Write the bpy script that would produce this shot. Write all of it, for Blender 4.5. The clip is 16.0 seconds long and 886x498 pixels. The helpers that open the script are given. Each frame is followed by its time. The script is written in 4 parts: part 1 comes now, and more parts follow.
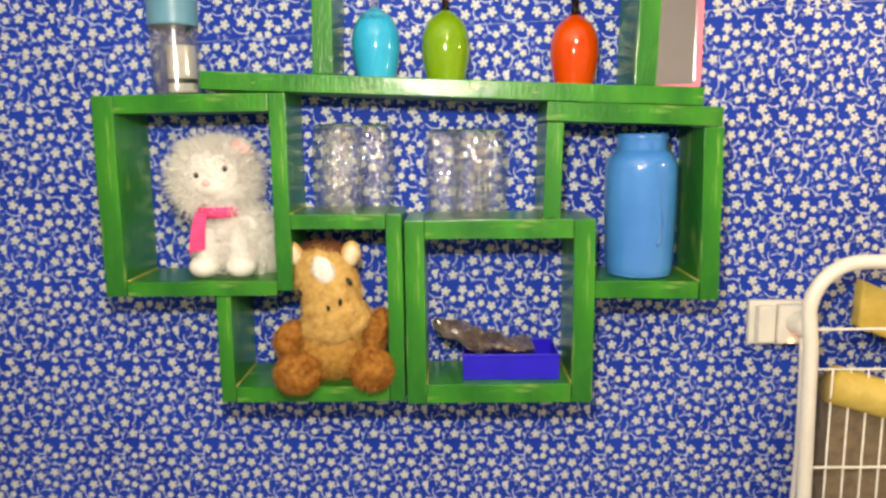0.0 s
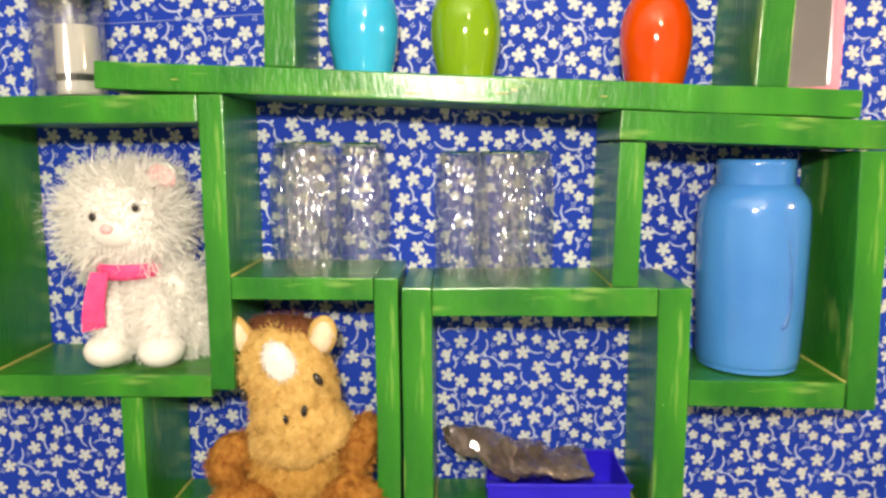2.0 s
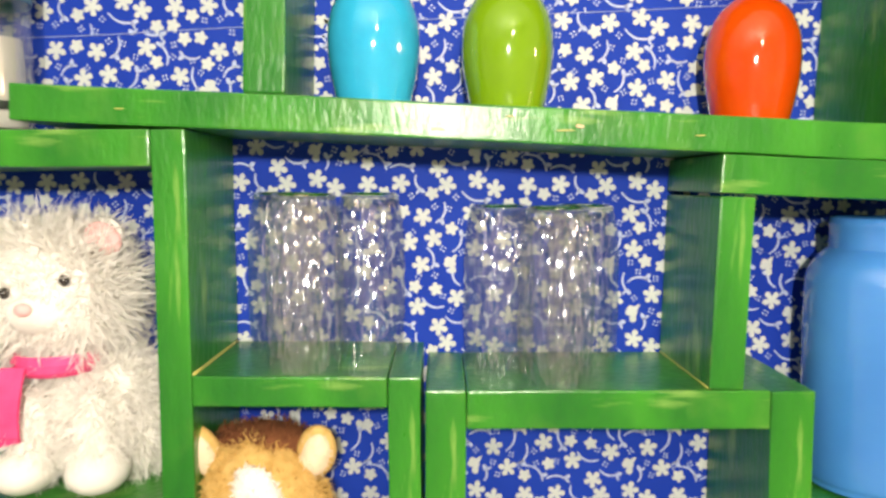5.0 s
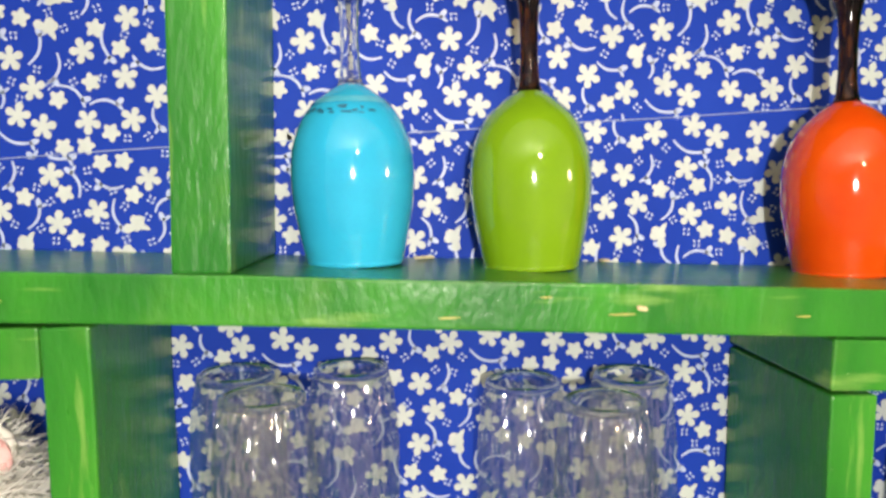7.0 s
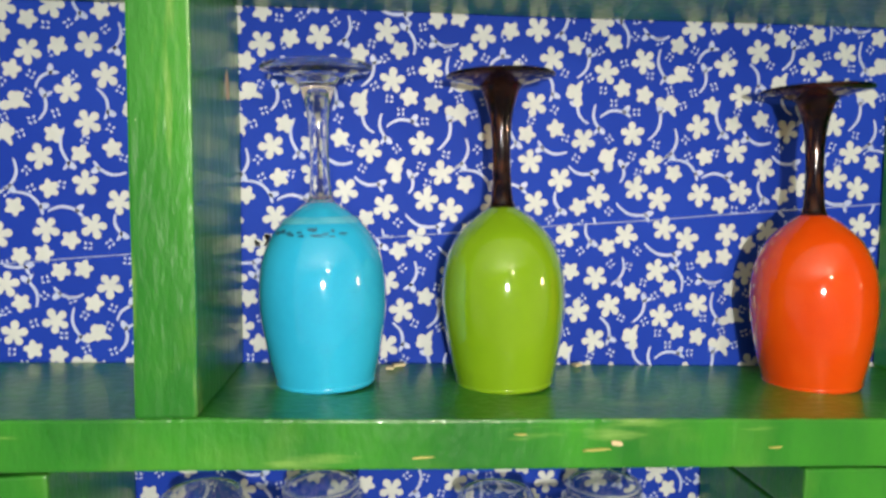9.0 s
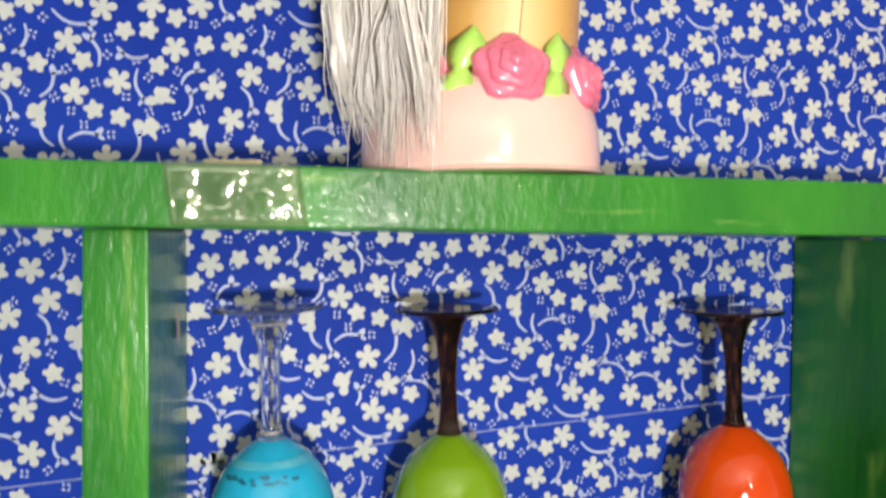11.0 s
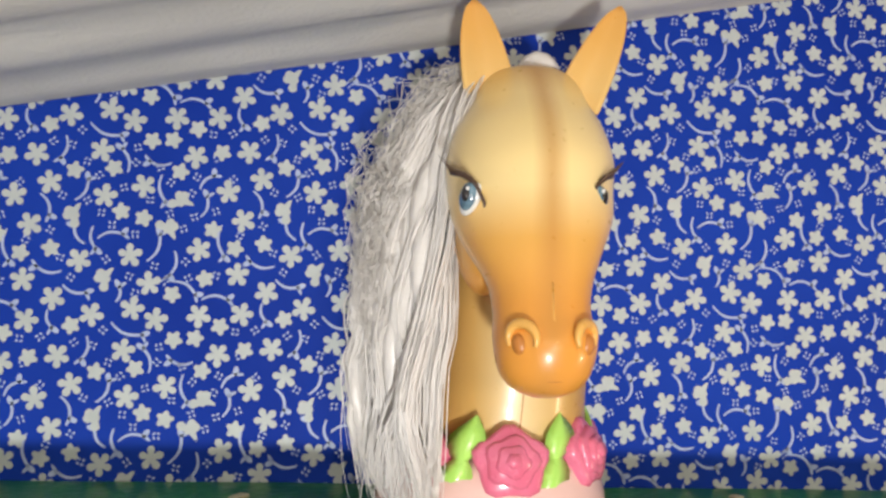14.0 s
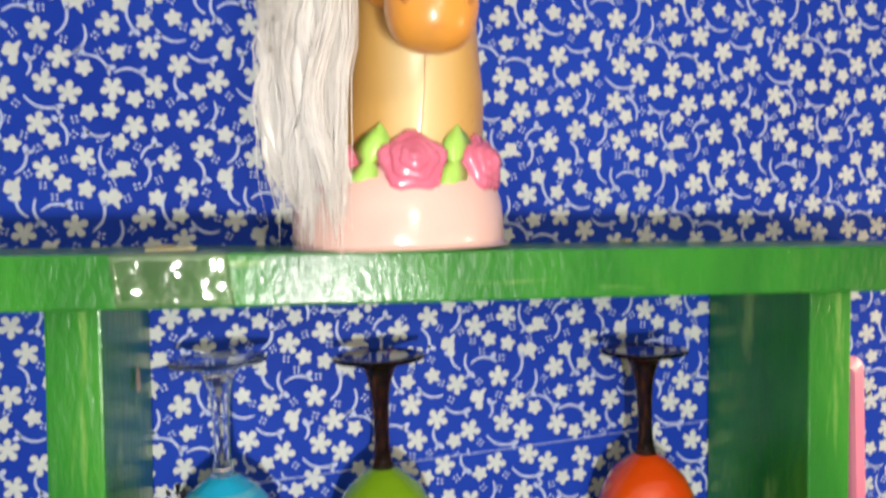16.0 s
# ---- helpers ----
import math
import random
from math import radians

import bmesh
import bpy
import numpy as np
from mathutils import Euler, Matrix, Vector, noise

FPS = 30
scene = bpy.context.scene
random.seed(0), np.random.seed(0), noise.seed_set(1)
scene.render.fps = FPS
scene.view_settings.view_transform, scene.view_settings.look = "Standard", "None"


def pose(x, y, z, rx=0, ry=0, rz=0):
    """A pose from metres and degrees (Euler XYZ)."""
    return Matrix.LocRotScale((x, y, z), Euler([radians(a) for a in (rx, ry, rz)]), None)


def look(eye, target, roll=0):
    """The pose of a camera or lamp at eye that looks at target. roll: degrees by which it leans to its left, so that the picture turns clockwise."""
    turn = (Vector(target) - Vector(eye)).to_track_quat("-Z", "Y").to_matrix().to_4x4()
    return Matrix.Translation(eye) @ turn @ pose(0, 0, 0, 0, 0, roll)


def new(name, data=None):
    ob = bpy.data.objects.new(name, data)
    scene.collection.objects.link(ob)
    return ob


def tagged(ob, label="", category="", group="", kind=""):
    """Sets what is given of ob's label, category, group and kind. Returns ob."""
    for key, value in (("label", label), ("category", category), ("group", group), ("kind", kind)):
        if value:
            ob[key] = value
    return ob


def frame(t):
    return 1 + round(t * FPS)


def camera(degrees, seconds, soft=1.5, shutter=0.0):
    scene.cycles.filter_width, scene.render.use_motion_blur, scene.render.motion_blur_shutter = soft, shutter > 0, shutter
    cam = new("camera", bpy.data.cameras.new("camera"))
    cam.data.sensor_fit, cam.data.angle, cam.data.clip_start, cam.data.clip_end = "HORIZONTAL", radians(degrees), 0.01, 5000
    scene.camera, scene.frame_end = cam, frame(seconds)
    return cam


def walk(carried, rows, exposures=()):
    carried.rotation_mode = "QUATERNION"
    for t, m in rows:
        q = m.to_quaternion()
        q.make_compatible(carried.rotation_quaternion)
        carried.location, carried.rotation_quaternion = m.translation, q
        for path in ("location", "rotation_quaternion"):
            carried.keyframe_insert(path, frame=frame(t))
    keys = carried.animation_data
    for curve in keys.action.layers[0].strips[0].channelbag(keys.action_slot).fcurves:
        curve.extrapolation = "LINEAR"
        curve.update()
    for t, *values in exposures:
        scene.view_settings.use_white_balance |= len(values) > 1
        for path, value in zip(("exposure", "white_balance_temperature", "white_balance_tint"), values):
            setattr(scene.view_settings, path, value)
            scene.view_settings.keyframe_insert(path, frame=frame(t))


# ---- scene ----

PATH = [
    (0, (0.074, -1.142, 1.622), (0.043, 0.832, 1.302), -0.7),
    (0.5, (0.034, -1.06, 1.608), (0.071, 0.919, 1.317), -0.7),
    (1, (0.019, -0.997, 1.621), (0.072, 0.984, 1.349), -0.4),
    (1.5, (0.062, -0.859, 1.626), (0.021, 1.122, 1.354), 0.1),
    (2, (0.057, -0.791, 1.628), (0.013, 1.19, 1.355), -0.3),
    (2.5, (0.05, -0.762, 1.602), (-0.014, 1.2, 1.219), -0.8),
    (3, (0.034, -0.763, 1.584), (-0.037, 1.204, 1.23), -0.5),
    (3.5, (0.028, -0.748, 1.586), (0.001, 1.222, 1.239), -0.5),
    (3.7, (0.03, -0.746, 1.605), (-0.037, 1.236, 1.347), -0.7),
    (5.8, (0.005, -0.52, 1.654), (0.046, 1.472, 1.48), 0.3),
    (6, (0.005, -0.507, 1.662), (0.025, 1.485, 1.484), -0.2),
    (6.5, (-0.002, -0.479, 1.707), (0.092, 1.514, 1.559), -0.9),
    (7, (-0.005, -0.467, 1.743), (0.079, 1.525, 1.577), -1.1),
    (7.5, (-0.003, -0.455, 1.767), (0.117, 1.534, 1.595), -1.4),
    (8, (-0.007, -0.451, 1.779), (0.148, 1.538, 1.627), -1.4),
    (8.2, (-0.006, -0.45, 1.78), (0.155, 1.538, 1.629), -1.3),
    (10.3, (-0.014, -0.469, 1.884), (0.312, 1.5, 1.764), 0.6),
    (10.5, (-0.017, -0.468, 1.894), (0.374, 1.491, 1.795), 1.0),
    (11, (-0.021, -0.465, 1.917), (0.373, 1.495, 1.876), -1.0),
    (11.5, (-0.014, -0.46, 1.965), (0.318, 1.512, 1.954), 1.2),
    (12, (-0.005, -0.457, 2.007), (0.303, 1.519, 2.006), 2.1),
    (12.5, (0.006, -0.465, 2.03), (0.198, 1.525, 2.094), 0.5),
    (13, (0.016, -0.468, 2.058), (0.218, 1.522, 2.07), 1.0),
    (13.5, (0.006, -0.475, 2.081), (0.21, 1.514, 2.14), 1.1),
    (14, (0.012, -0.492, 2.078), (0.195, 1.496, 2.191), 0.5),
    (14.5, (0.006, -0.52, 2.035), (0.218, 1.465, 2.169), 0.4),
    (15, (0.004, -0.534, 2.013), (0.289, 1.444, 2.09), -0.4),
    (15.5, (0.015, -0.531, 2.004), (0.382, 1.435, 1.995), -0.6),
    (16, (0.023, -0.524, 1.961), (0.384, 1.442, 1.886), -1.9),
]
cam = camera(63.4, 16.0, soft=2.7, shutter=0.5)
EXPOSURES = [(0, 0.72, 7800, 10), (2, 0.88, 7750, 10), (3.5, 0.98, 7750, 10), (5.8, 0.96, 7450, 10), (8.2, 0.72, 7200, 10), (10.3, 0.5, 6950, 10), (11.5, 0.45, 6700, 10), (12.5, 0.22, 6450, 10), (14, 0.15, 6450, 10), (14.6, 0.2, 6450, 10), (16, 0.38, 6650, 10)]
walk(cam, [(t, look(eye, target, roll)) for t, eye, target, roll in PATH], EXPOSURES)

# ---- world and lights ----
world = bpy.data.worlds.new("world")
scene.world = world
world.use_nodes = True
world.node_tree.nodes["Background"].inputs[0].default_value = (0.6, 0.65, 0.8, 1)
world.node_tree.nodes["Background"].inputs[1].default_value = 0.15


def lamp(name, place, watts, colour, radius):
    data = bpy.data.lights.new(name, "POINT")
    data.energy, data.color, data.shadow_soft_size = watts, colour, radius
    ob = new(name, data)
    ob.location = place
    return ob


lamp("phone_torch", (0.03, -1.02, 1.80), 21.5, (1.0, 0.99, 0.96), 0.03)
lamp("ceiling_bulb", (0.27, -1.30, 2.14), 8, (1.0, 0.86, 0.70), 0.03)
# unseen warm fill added at the right, stands in for lens glare
lamp("warm_glare_fill", (0.90, -0.42, 1.80), 3.4, (1.0, 0.70, 0.46), 0.04)


# ---- materials ----
def surface(name, c1, c2, scale=20.0, rough=0.5, metal=0.0, bump=0.1, fine=200.0, stretch=(1, 1, 1), coat=0.0, c3=None, contrast=0.3, dist=0.002):
    """Two colours mixed by coarse noise, fine grain on top, roughness and relief from the grain."""
    m = bpy.data.materials.new(name)
    m.use_nodes = True
    nt = m.node_tree
    n, l = nt.nodes, nt.links
    b = n["Principled BSDF"]
    tc = n.new("ShaderNodeTexCoord")
    mp = n.new("ShaderNodeMapping")
    mp.inputs["Scale"].default_value = stretch
    l.new(tc.outputs["Object"], mp.inputs["Vector"])
    a = n.new("ShaderNodeTexNoise")
    a.inputs["Scale"].default_value = scale
    a.inputs["Detail"].default_value = 5
    l.new(mp.outputs[0], a.inputs["Vector"])
    f = n.new("ShaderNodeTexNoise")
    f.inputs["Scale"].default_value = fine
    f.inputs["Detail"].default_value = 3
    l.new(mp.outputs[0], f.inputs["Vector"])
    r = n.new("ShaderNodeValToRGB")
    r.color_ramp.elements[0].position, r.color_ramp.elements[1].position = 0.5 - contrast / 2, 0.5 + contrast / 2
    r.color_ramp.elements[0].color, r.color_ramp.elements[1].color = (*c1, 1), (*c2, 1)
    l.new(a.outputs["Fac"], r.inputs[0])
    col = r.outputs[0]
    if c3:
        w = n.new("ShaderNodeValToRGB")
        w.color_ramp.elements[0].position, w.color_ramp.elements[1].position = 0.62, 0.72
        l.new(f.outputs["Fac"], w.inputs[0])
        mx = n.new("ShaderNodeMix")
        mx.data_type = "RGBA"
        l.new(w.outputs[0], mx.inputs[0])
        l.new(col, mx.inputs[6])
        mx.inputs[7].default_value = (*c3, 1)
        col = mx.outputs[2]
    l.new(col, b.inputs["Base Color"])
    rr = n.new("ShaderNodeMapRange")
    rr.inputs[3].default_value, rr.inputs[4].default_value = max(rough - 0.12, 0.02), min(rough + 0.12, 1)
    l.new(f.outputs["Fac"], rr.inputs[0])
    l.new(rr.outputs[0], b.inputs["Roughness"])
    b.inputs["Metallic"].default_value = metal
    b.inputs["Coat Weight"].default_value = coat
    b.inputs["Coat Roughness"].default_value = 0.12
    bp = n.new("ShaderNodeBump")
    bp.inputs["Strength"].default_value = bump
    bp.inputs["Distance"].default_value = dist
    l.new(f.outputs["Fac"], bp.inputs["Height"])
    l.new(bp.outputs[0], b.inputs["Normal"])
    return m


def glassy(name, colour, rough=0.02, ior=1.5, bump=0.0, scale=150.0, kind="NOISE"):
    m = bpy.data.materials.new(name)
    m.use_nodes = True
    nt = m.node_tree
    b = nt.nodes["Principled BSDF"]
    b.inputs["Base Color"].default_value = (*colour, 1)
    b.inputs["Transmission Weight"].default_value = 1.0
    b.inputs["Roughness"].default_value = rough
    b.inputs["IOR"].default_value = ior
    if bump:
        tc = nt.nodes.new("ShaderNodeTexCoord")
        v = nt.nodes.new("ShaderNodeTexVoronoi" if kind == "CUT" else "ShaderNodeTexNoise")
        v.inputs["Scale"].default_value = scale
        mp = nt.nodes.new("ShaderNodeMapping")
        mp.inputs["Scale"].default_value = (1, 1, 0.32 if kind == "CUT" else 1)
        nt.links.new(tc.outputs["Object"], mp.inputs[0])
        nt.links.new(mp.outputs[0], v.inputs["Vector"])
        bp = nt.nodes.new("ShaderNodeBump")
        bp.inputs["Strength"].default_value = bump
        bp.inputs["Distance"].default_value = 0.003
        nt.links.new(v.outputs[0], bp.inputs["Height"])
        nt.links.new(bp.outputs[0], b.inputs["Normal"])
    return m


def gloss_paint(name, along, grain):
    """Hand-brushed green gloss: streaky colour, thin yellowish scratches along the grain, specks and ridges in the shine."""
    m = surface(name, (0.006, 0.120, 0.014), (0.034, 0.250, 0.020), 16, 0.34, bump=0.5, fine=190, stretch=along, coat=0.36, contrast=0.36, dist=0.0018)
    nt = m.node_tree
    b = nt.nodes["Principled BSDF"]
    b.inputs["Coat Roughness"].default_value = 0.11
    b.inputs["Specular IOR Level"].default_value = 0.3
    fleck, ridge = nt.nodes.new("ShaderNodeTexNoise"), nt.nodes.new("ShaderNodeBump")
    fleck.inputs["Scale"].default_value, fleck.inputs["Detail"].default_value = 260, 4
    ridge.inputs["Strength"].default_value, ridge.inputs["Distance"].default_value = 0.32, 0.0014
    nt.links.new(fleck.outputs["Fac"], ridge.inputs["Height"])
    nt.links.new(ridge.outputs[0], b.inputs["Coat Normal"])
    tc, mp = nt.nodes.new("ShaderNodeTexCoord"), nt.nodes.new("ShaderNodeMapping")
    mp.inputs["Scale"].default_value = grain
    nt.links.new(tc.outputs["Object"], mp.inputs["Vector"])
    nt.links.new(tc.outputs["Object"], fleck.inputs["Vector"])
    for source, scale, lo, hi, amount, colour in ((tc.outputs["Object"], 21, 0.58, 0.80, 0.55, (0.10, 0.29, 0.04)), (mp.outputs[0], 60, 0.62, 0.74, 0.75, (0.24, 0.42, 0.10)), (tc.outputs["Object"], 330, 0.74, 0.80, 0.8, (0.40, 0.55, 0.30))):
        wear, ramp, mix = (nt.nodes.new("ShaderNode" + k) for k in ("TexNoise", "ValToRGB", "Mix"))
        wear.inputs["Scale"].default_value, wear.inputs["Detail"].default_value = scale, 10
        nt.links.new(source, wear.inputs["Vector"])
        el = ramp.color_ramp.elements
        el[0].position, el[1].position, el[1].color = lo, hi, (amount, amount, amount, 1)
        nt.links.new(wear.outputs["Fac"], ramp.inputs[0])
        mix.data_type = "RGBA"
        nt.links.new(ramp.outputs[0], mix.inputs[0])
        nt.links.new(b.inputs["Base Color"].links[0].from_socket, mix.inputs[6])
        mix.inputs[7].default_value = (*colour, 1)
        nt.links.new(mix.outputs[2], b.inputs["Base Color"])
    return m


GREEN = gloss_paint("green_gloss_paint", (0.9, 1, 0.4), (0.18, 0.5, 1.4))
GREEN_UP = gloss_paint("green_gloss_paint_upright", (1, 1, 0.3), (1.4, 0.5, 0.18))
PAPER = surface("blue_wallpaper", (0.007, 0.036, 0.34), (0.012, 0.054, 0.43), 6, 0.6, bump=0.06, fine=60)
PAPER.node_tree.nodes["Principled BSDF"].inputs["Specular IOR Level"].default_value = 0.1
PETAL = surface("cream_print", (0.51, 0.55, 0.55), (0.58, 0.62, 0.61), 60, 0.5, bump=0.03)
STEMINK = surface("pale_blue_print", (0.40, 0.48, 0.72), (0.48, 0.56, 0.78), 60, 0.45, bump=0.03)
PLASTER = surface("pale_plaster", (0.60, 0.57, 0.53), (0.68, 0.65, 0.60), 4, 0.9, bump=0.3)
CLOTH = surface("off_white_ceiling_cloth", (0.60, 0.58, 0.54), (0.70, 0.68, 0.64), 7, 0.85, bump=0.3, fine=300)
GLASS = glassy("clear_glass", (0.96, 0.98, 0.98))
CUTGLASS = glassy("pressed_glass", (0.97, 0.98, 1.0), 0.02, 1.3, 0.9, 240, "CUT")


def thin_glass(m, clear, share, gloss=0.22):
    """Thin pressed glass: most of what lies behind shows straight through, some bent, and it glints."""
    nt = m.node_tree
    b, out = nt.nodes["Principled BSDF"], nt.nodes["Material Output"]
    bump = b.inputs["Normal"].links[0].from_socket
    tr, gl, m1, m2 = (nt.nodes.new("ShaderNode" + k) for k in ("BsdfTransparent", "BsdfGlossy", "MixShader", "MixShader"))
    tr.inputs["Color"].default_value = (*clear, 1)
    gl.inputs["Roughness"].default_value = 0.10
    nt.links.new(bump, gl.inputs["Normal"])
    m1.inputs[0].default_value = share
    nt.links.new(tr.outputs[0], m1.inputs[1])
    nt.links.new(b.outputs[0], m1.inputs[2])
    m2.inputs[0].default_value = gloss
    nt.links.new(m1.outputs[0], m2.inputs[1])
    nt.links.new(gl.outputs[0], m2.inputs[2])
    nt.links.new(m2.outputs[0], out.inputs["Surface"])
    return m


JARGLASS = thin_glass(glassy("jar_glass", (0.97, 0.98, 0.98), 0.02, 1.45, 0.05, 40), (0.95, 0.96, 0.97), 0.15)
thin_glass(CUTGLASS, (0.99, 0.995, 1.0), 0.10, 0.20)
SMOKE = glassy("smoky_brown_glass", (0.11, 0.035, 0.018), 0.06, 1.3)


# ---- mesh helpers ----
def thing(name, place, label, category, group="", turn=0.0):
    ob = new(name)
    ob.empty_display_size = 0.02
    ob.matrix_world = pose(*place, 0, 0, turn)
    return tagged(ob, label, category, group)


def part(name, bm, material, parent, label="", smooth=False, kind="", turned=True):
    me = bpy.data.meshes.new(name)
    if turned:
        bmesh.ops.recalc_face_normals(bm, faces=bm.faces[:])
    bm.to_mesh(me)
    bm.free()
    for m in (material if isinstance(material, (list, tuple)) else [material]):
        me.materials.append(m)
    if smooth:
        me.polygons.foreach_set("use_smooth", [True] * len(me.polygons))
    ob = new(name, me)
    ob.parent = parent
    return tagged(ob, label, "", "", kind)


def box(lo, hi, bevel=0.002, cuts=0, wobble=0.0, seed=0):
    bm = bmesh.new()
    bmesh.ops.create_cube(bm, size=1)
    for v in bm.verts:
        v.co = Vector([lo[i] + (v.co[i] + 0.5) * (hi[i] - lo[i]) for i in range(3)])
    if bevel:
        bmesh.ops.bevel(bm, geom=bm.edges[:], offset=bevel, segments=2, profile=0.6, affect="EDGES")
    if cuts:
        size = [hi[i] - lo[i] for i in range(3)]
        ax = size.index(max(size))
        long = [e for e in bm.edges if abs((e.verts[0].co - e.verts[1].co)[ax]) > 0.5 * size[ax]]
        bmesh.ops.subdivide_edges(bm, edges=long, cuts=cuts, use_grid_fill=True)
        for v in bm.verts:
            v.co += wobble * noise.noise_vector(v.co * 14 + Vector((seed * 3.1, 0, seed)))
    return bm


def lathe(profile, seg=40, bm=None, centre=(0, 0, 0), closed=False):
    """Turns (radius, height) pairs round the upright axis."""
    bm = bm or bmesh.new()
    c = Vector(centre)
    rings = []
    for r, z in profile:
        if r < 1e-5:
            rings.append([bm.verts.new(c + Vector((0, 0, z)))])
        else:
            rings.append([bm.verts.new(c + Vector((r * math.cos(2 * math.pi * k / seg), r * math.sin(2 * math.pi * k / seg), z))) for k in range(seg)])
    pairs = list(zip(rings, rings[1:])) + ([(rings[-1], rings[0])] if closed else [])
    for a, b in pairs:
        for k in range(seg):
            j = (k + 1) % seg
            if len(a) == 1 and len(b) == 1:
                continue
            if len(a) == 1:
                bm.faces.new((a[0], b[k], b[j]))
            elif len(b) == 1:
                bm.faces.new((a[k], b[0], a[j]))
            else:
                bm.faces.new((a[k], b[k], b[j], a[j]))
    return bm


def smooth_profile(points, n=6):
    """Rounds a coarse profile with Catmull-Rom."""
    out = []
    for i in range(len(points) - 1):
        p0, p1, p2, p3 = (Vector((*points[max(0, min(len(points) - 1, i + k))], 0)) for k in (-1, 0, 1, 2))
        for j in range(n):
            t = j / n
            q = 0.5 * (2 * p1 + (p2 - p0) * t + (2 * p0 - 5 * p1 + 4 * p2 - p3) * t * t + (3 * p1 - p0 - 3 * p2 + p3) * t ** 3)
            out.append((max(q.x, 0), q.y))
    return out + [points[-1]]


def tube(points, radius, seg=10, bm=None, cap=True):
    bm = bm or bmesh.new()
    pts = [Vector(p) for p in points]
    rings = []
    side = None
    for i, p in enumerate(pts):
        d = (pts[min(i + 1, len(pts) - 1)] - pts[max(i - 1, 0)]).normalized()
        if side is None:
            side = d.orthogonal().normalized()
        side = (side - d * side.dot(d)).normalized()
        up = d.cross(side)
        r = radius(i / (len(pts) - 1)) if callable(radius) else radius
        rings.append([bm.verts.new(p + r * (math.cos(2 * math.pi * k / seg) * side + math.sin(2 * math.pi * k / seg) * up)) for k in range(seg)])
    for a, b in zip(rings, rings[1:]):
        for k in range(seg):
            bm.faces.new((a[k], a[(k + 1) % seg], b[(k + 1) % seg], b[k]))
    if cap:
        bm.faces.new(rings[0][::-1])
        bm.faces.new(rings[-1])
    return bm


def arc(a, b, bulge, n=10):
    """A bent line from a to b."""
    a, b = Vector(a), Vector(b)
    s = Vector(bulge)
    return [a.lerp(b, k / n) + s * math.sin(math.pi * k / n) for k in range(n + 1)]


# ---- the room ----
def slab(name, lo, hi, material, label, category):
    bm = box(lo, hi, 0)
    ob = part(name, bm, material, None)
    return tagged(ob, label, category, "", "structure")


wall = slab("wall_north", (-1.7, 0, 0), (1.9, 0.12, 2.62), PAPER, "wall papered in bright blue with small cream flowers", "wall")
# unseen plain shell, added to close the room and bounce the lamps' light
slab("wall_south", (-1.7, -2.72, 0), (1.9, -2.6, 2.62), PLASTER, "unseen plain wall behind the viewer, added to bounce light", "wall")
slab("wall_west", (-1.82, -2.72, 0), (-1.7, 0.12, 2.62), PLASTER, "unseen plain side wall, added to bounce light", "wall")
slab("wall_east", (1.9, -2.72, 0), (2.02, 0.12, 2.62), PLASTER, "unseen plain side wall, added to bounce light", "wall")
slab("floor", (-1.82, -2.72, -0.1), (2.02, 0.12, 0), PLASTER, "unseen plain floor, added to bounce light", "floor")
slab("ceiling", (-1.82, -2.72, 2.62), (2.02, 0.12, 2.72), PLASTER, "unseen plain ceiling above the hung cloth, added to close the room", "ceiling")


# ---- the print of the wallpaper: one repeat of flowers, sprigs and dots ----
BIG = [(61, 24), (89, 27), (117, 28), (0, 0), (102, 1), (69, -20), (44, -27), (124, -23), (29, -70), (61, -66), (106, -62), (134, -42), (74, -85), (131, -78), (13, -95), (20, 27), (46, 31), (41, 4), (9, -18)]
SMALL = [(8, 20), (103, 20), (73, 11), (87, 12), (119, 4), (24, -10), (49, -8), (92, -10), (55, -37), (69, -41), (114, -48), (129, -61), (11, -62), (110, -81), (89, -92)]
HALF = [(93, -31, 100), (26, -40, 180), (84, -49, 60), (47, -82, 170)]
STEM = [(33, 22, 53, 14), (18, 13, 15, -2), (58, -11, 54, 5), (86, -4, 72, -3), (80, -12, 83, -30), (105, -21, 114, -12), (25, -30, 33, -16), (3, -26, 9, -40), (106, -40, 110, -26), (32, -59, 25, -47), (37, -47, 39, -62), (40, -55, 56, -52), (72, -70, 80, -52), (90, -63, 87, -79), (120, -45, 122, -66), (18, -77, 2, -74), (19, -86, 34, -91), (90, -83, 104, -92), (53, -97, 55, -87), (108, -95, 125, -95), (130, 35, 133, 23)]
DOTS = [(28, 17), (10, 9), (22, 7), (32, -4), (64, 6), (63, -4), (79, -7), (40, -13), (56, -21), (73, -29), (17, -27), (33, -30), (100, -24), (86, -17), (103, -13), (116, 0), (113, 16), (126, 17), (127, -14), (42, -38), (86, -38), (102, -40), (116, -36), (49, -46), (64, -52), (10, -50), (46, -69), (17, -68), (95, -48), (97, -70), (77, -73), (24, -81), (61, -80), (65, -91), (84, -83), (117, -79), (132, -52), (99, -81)]


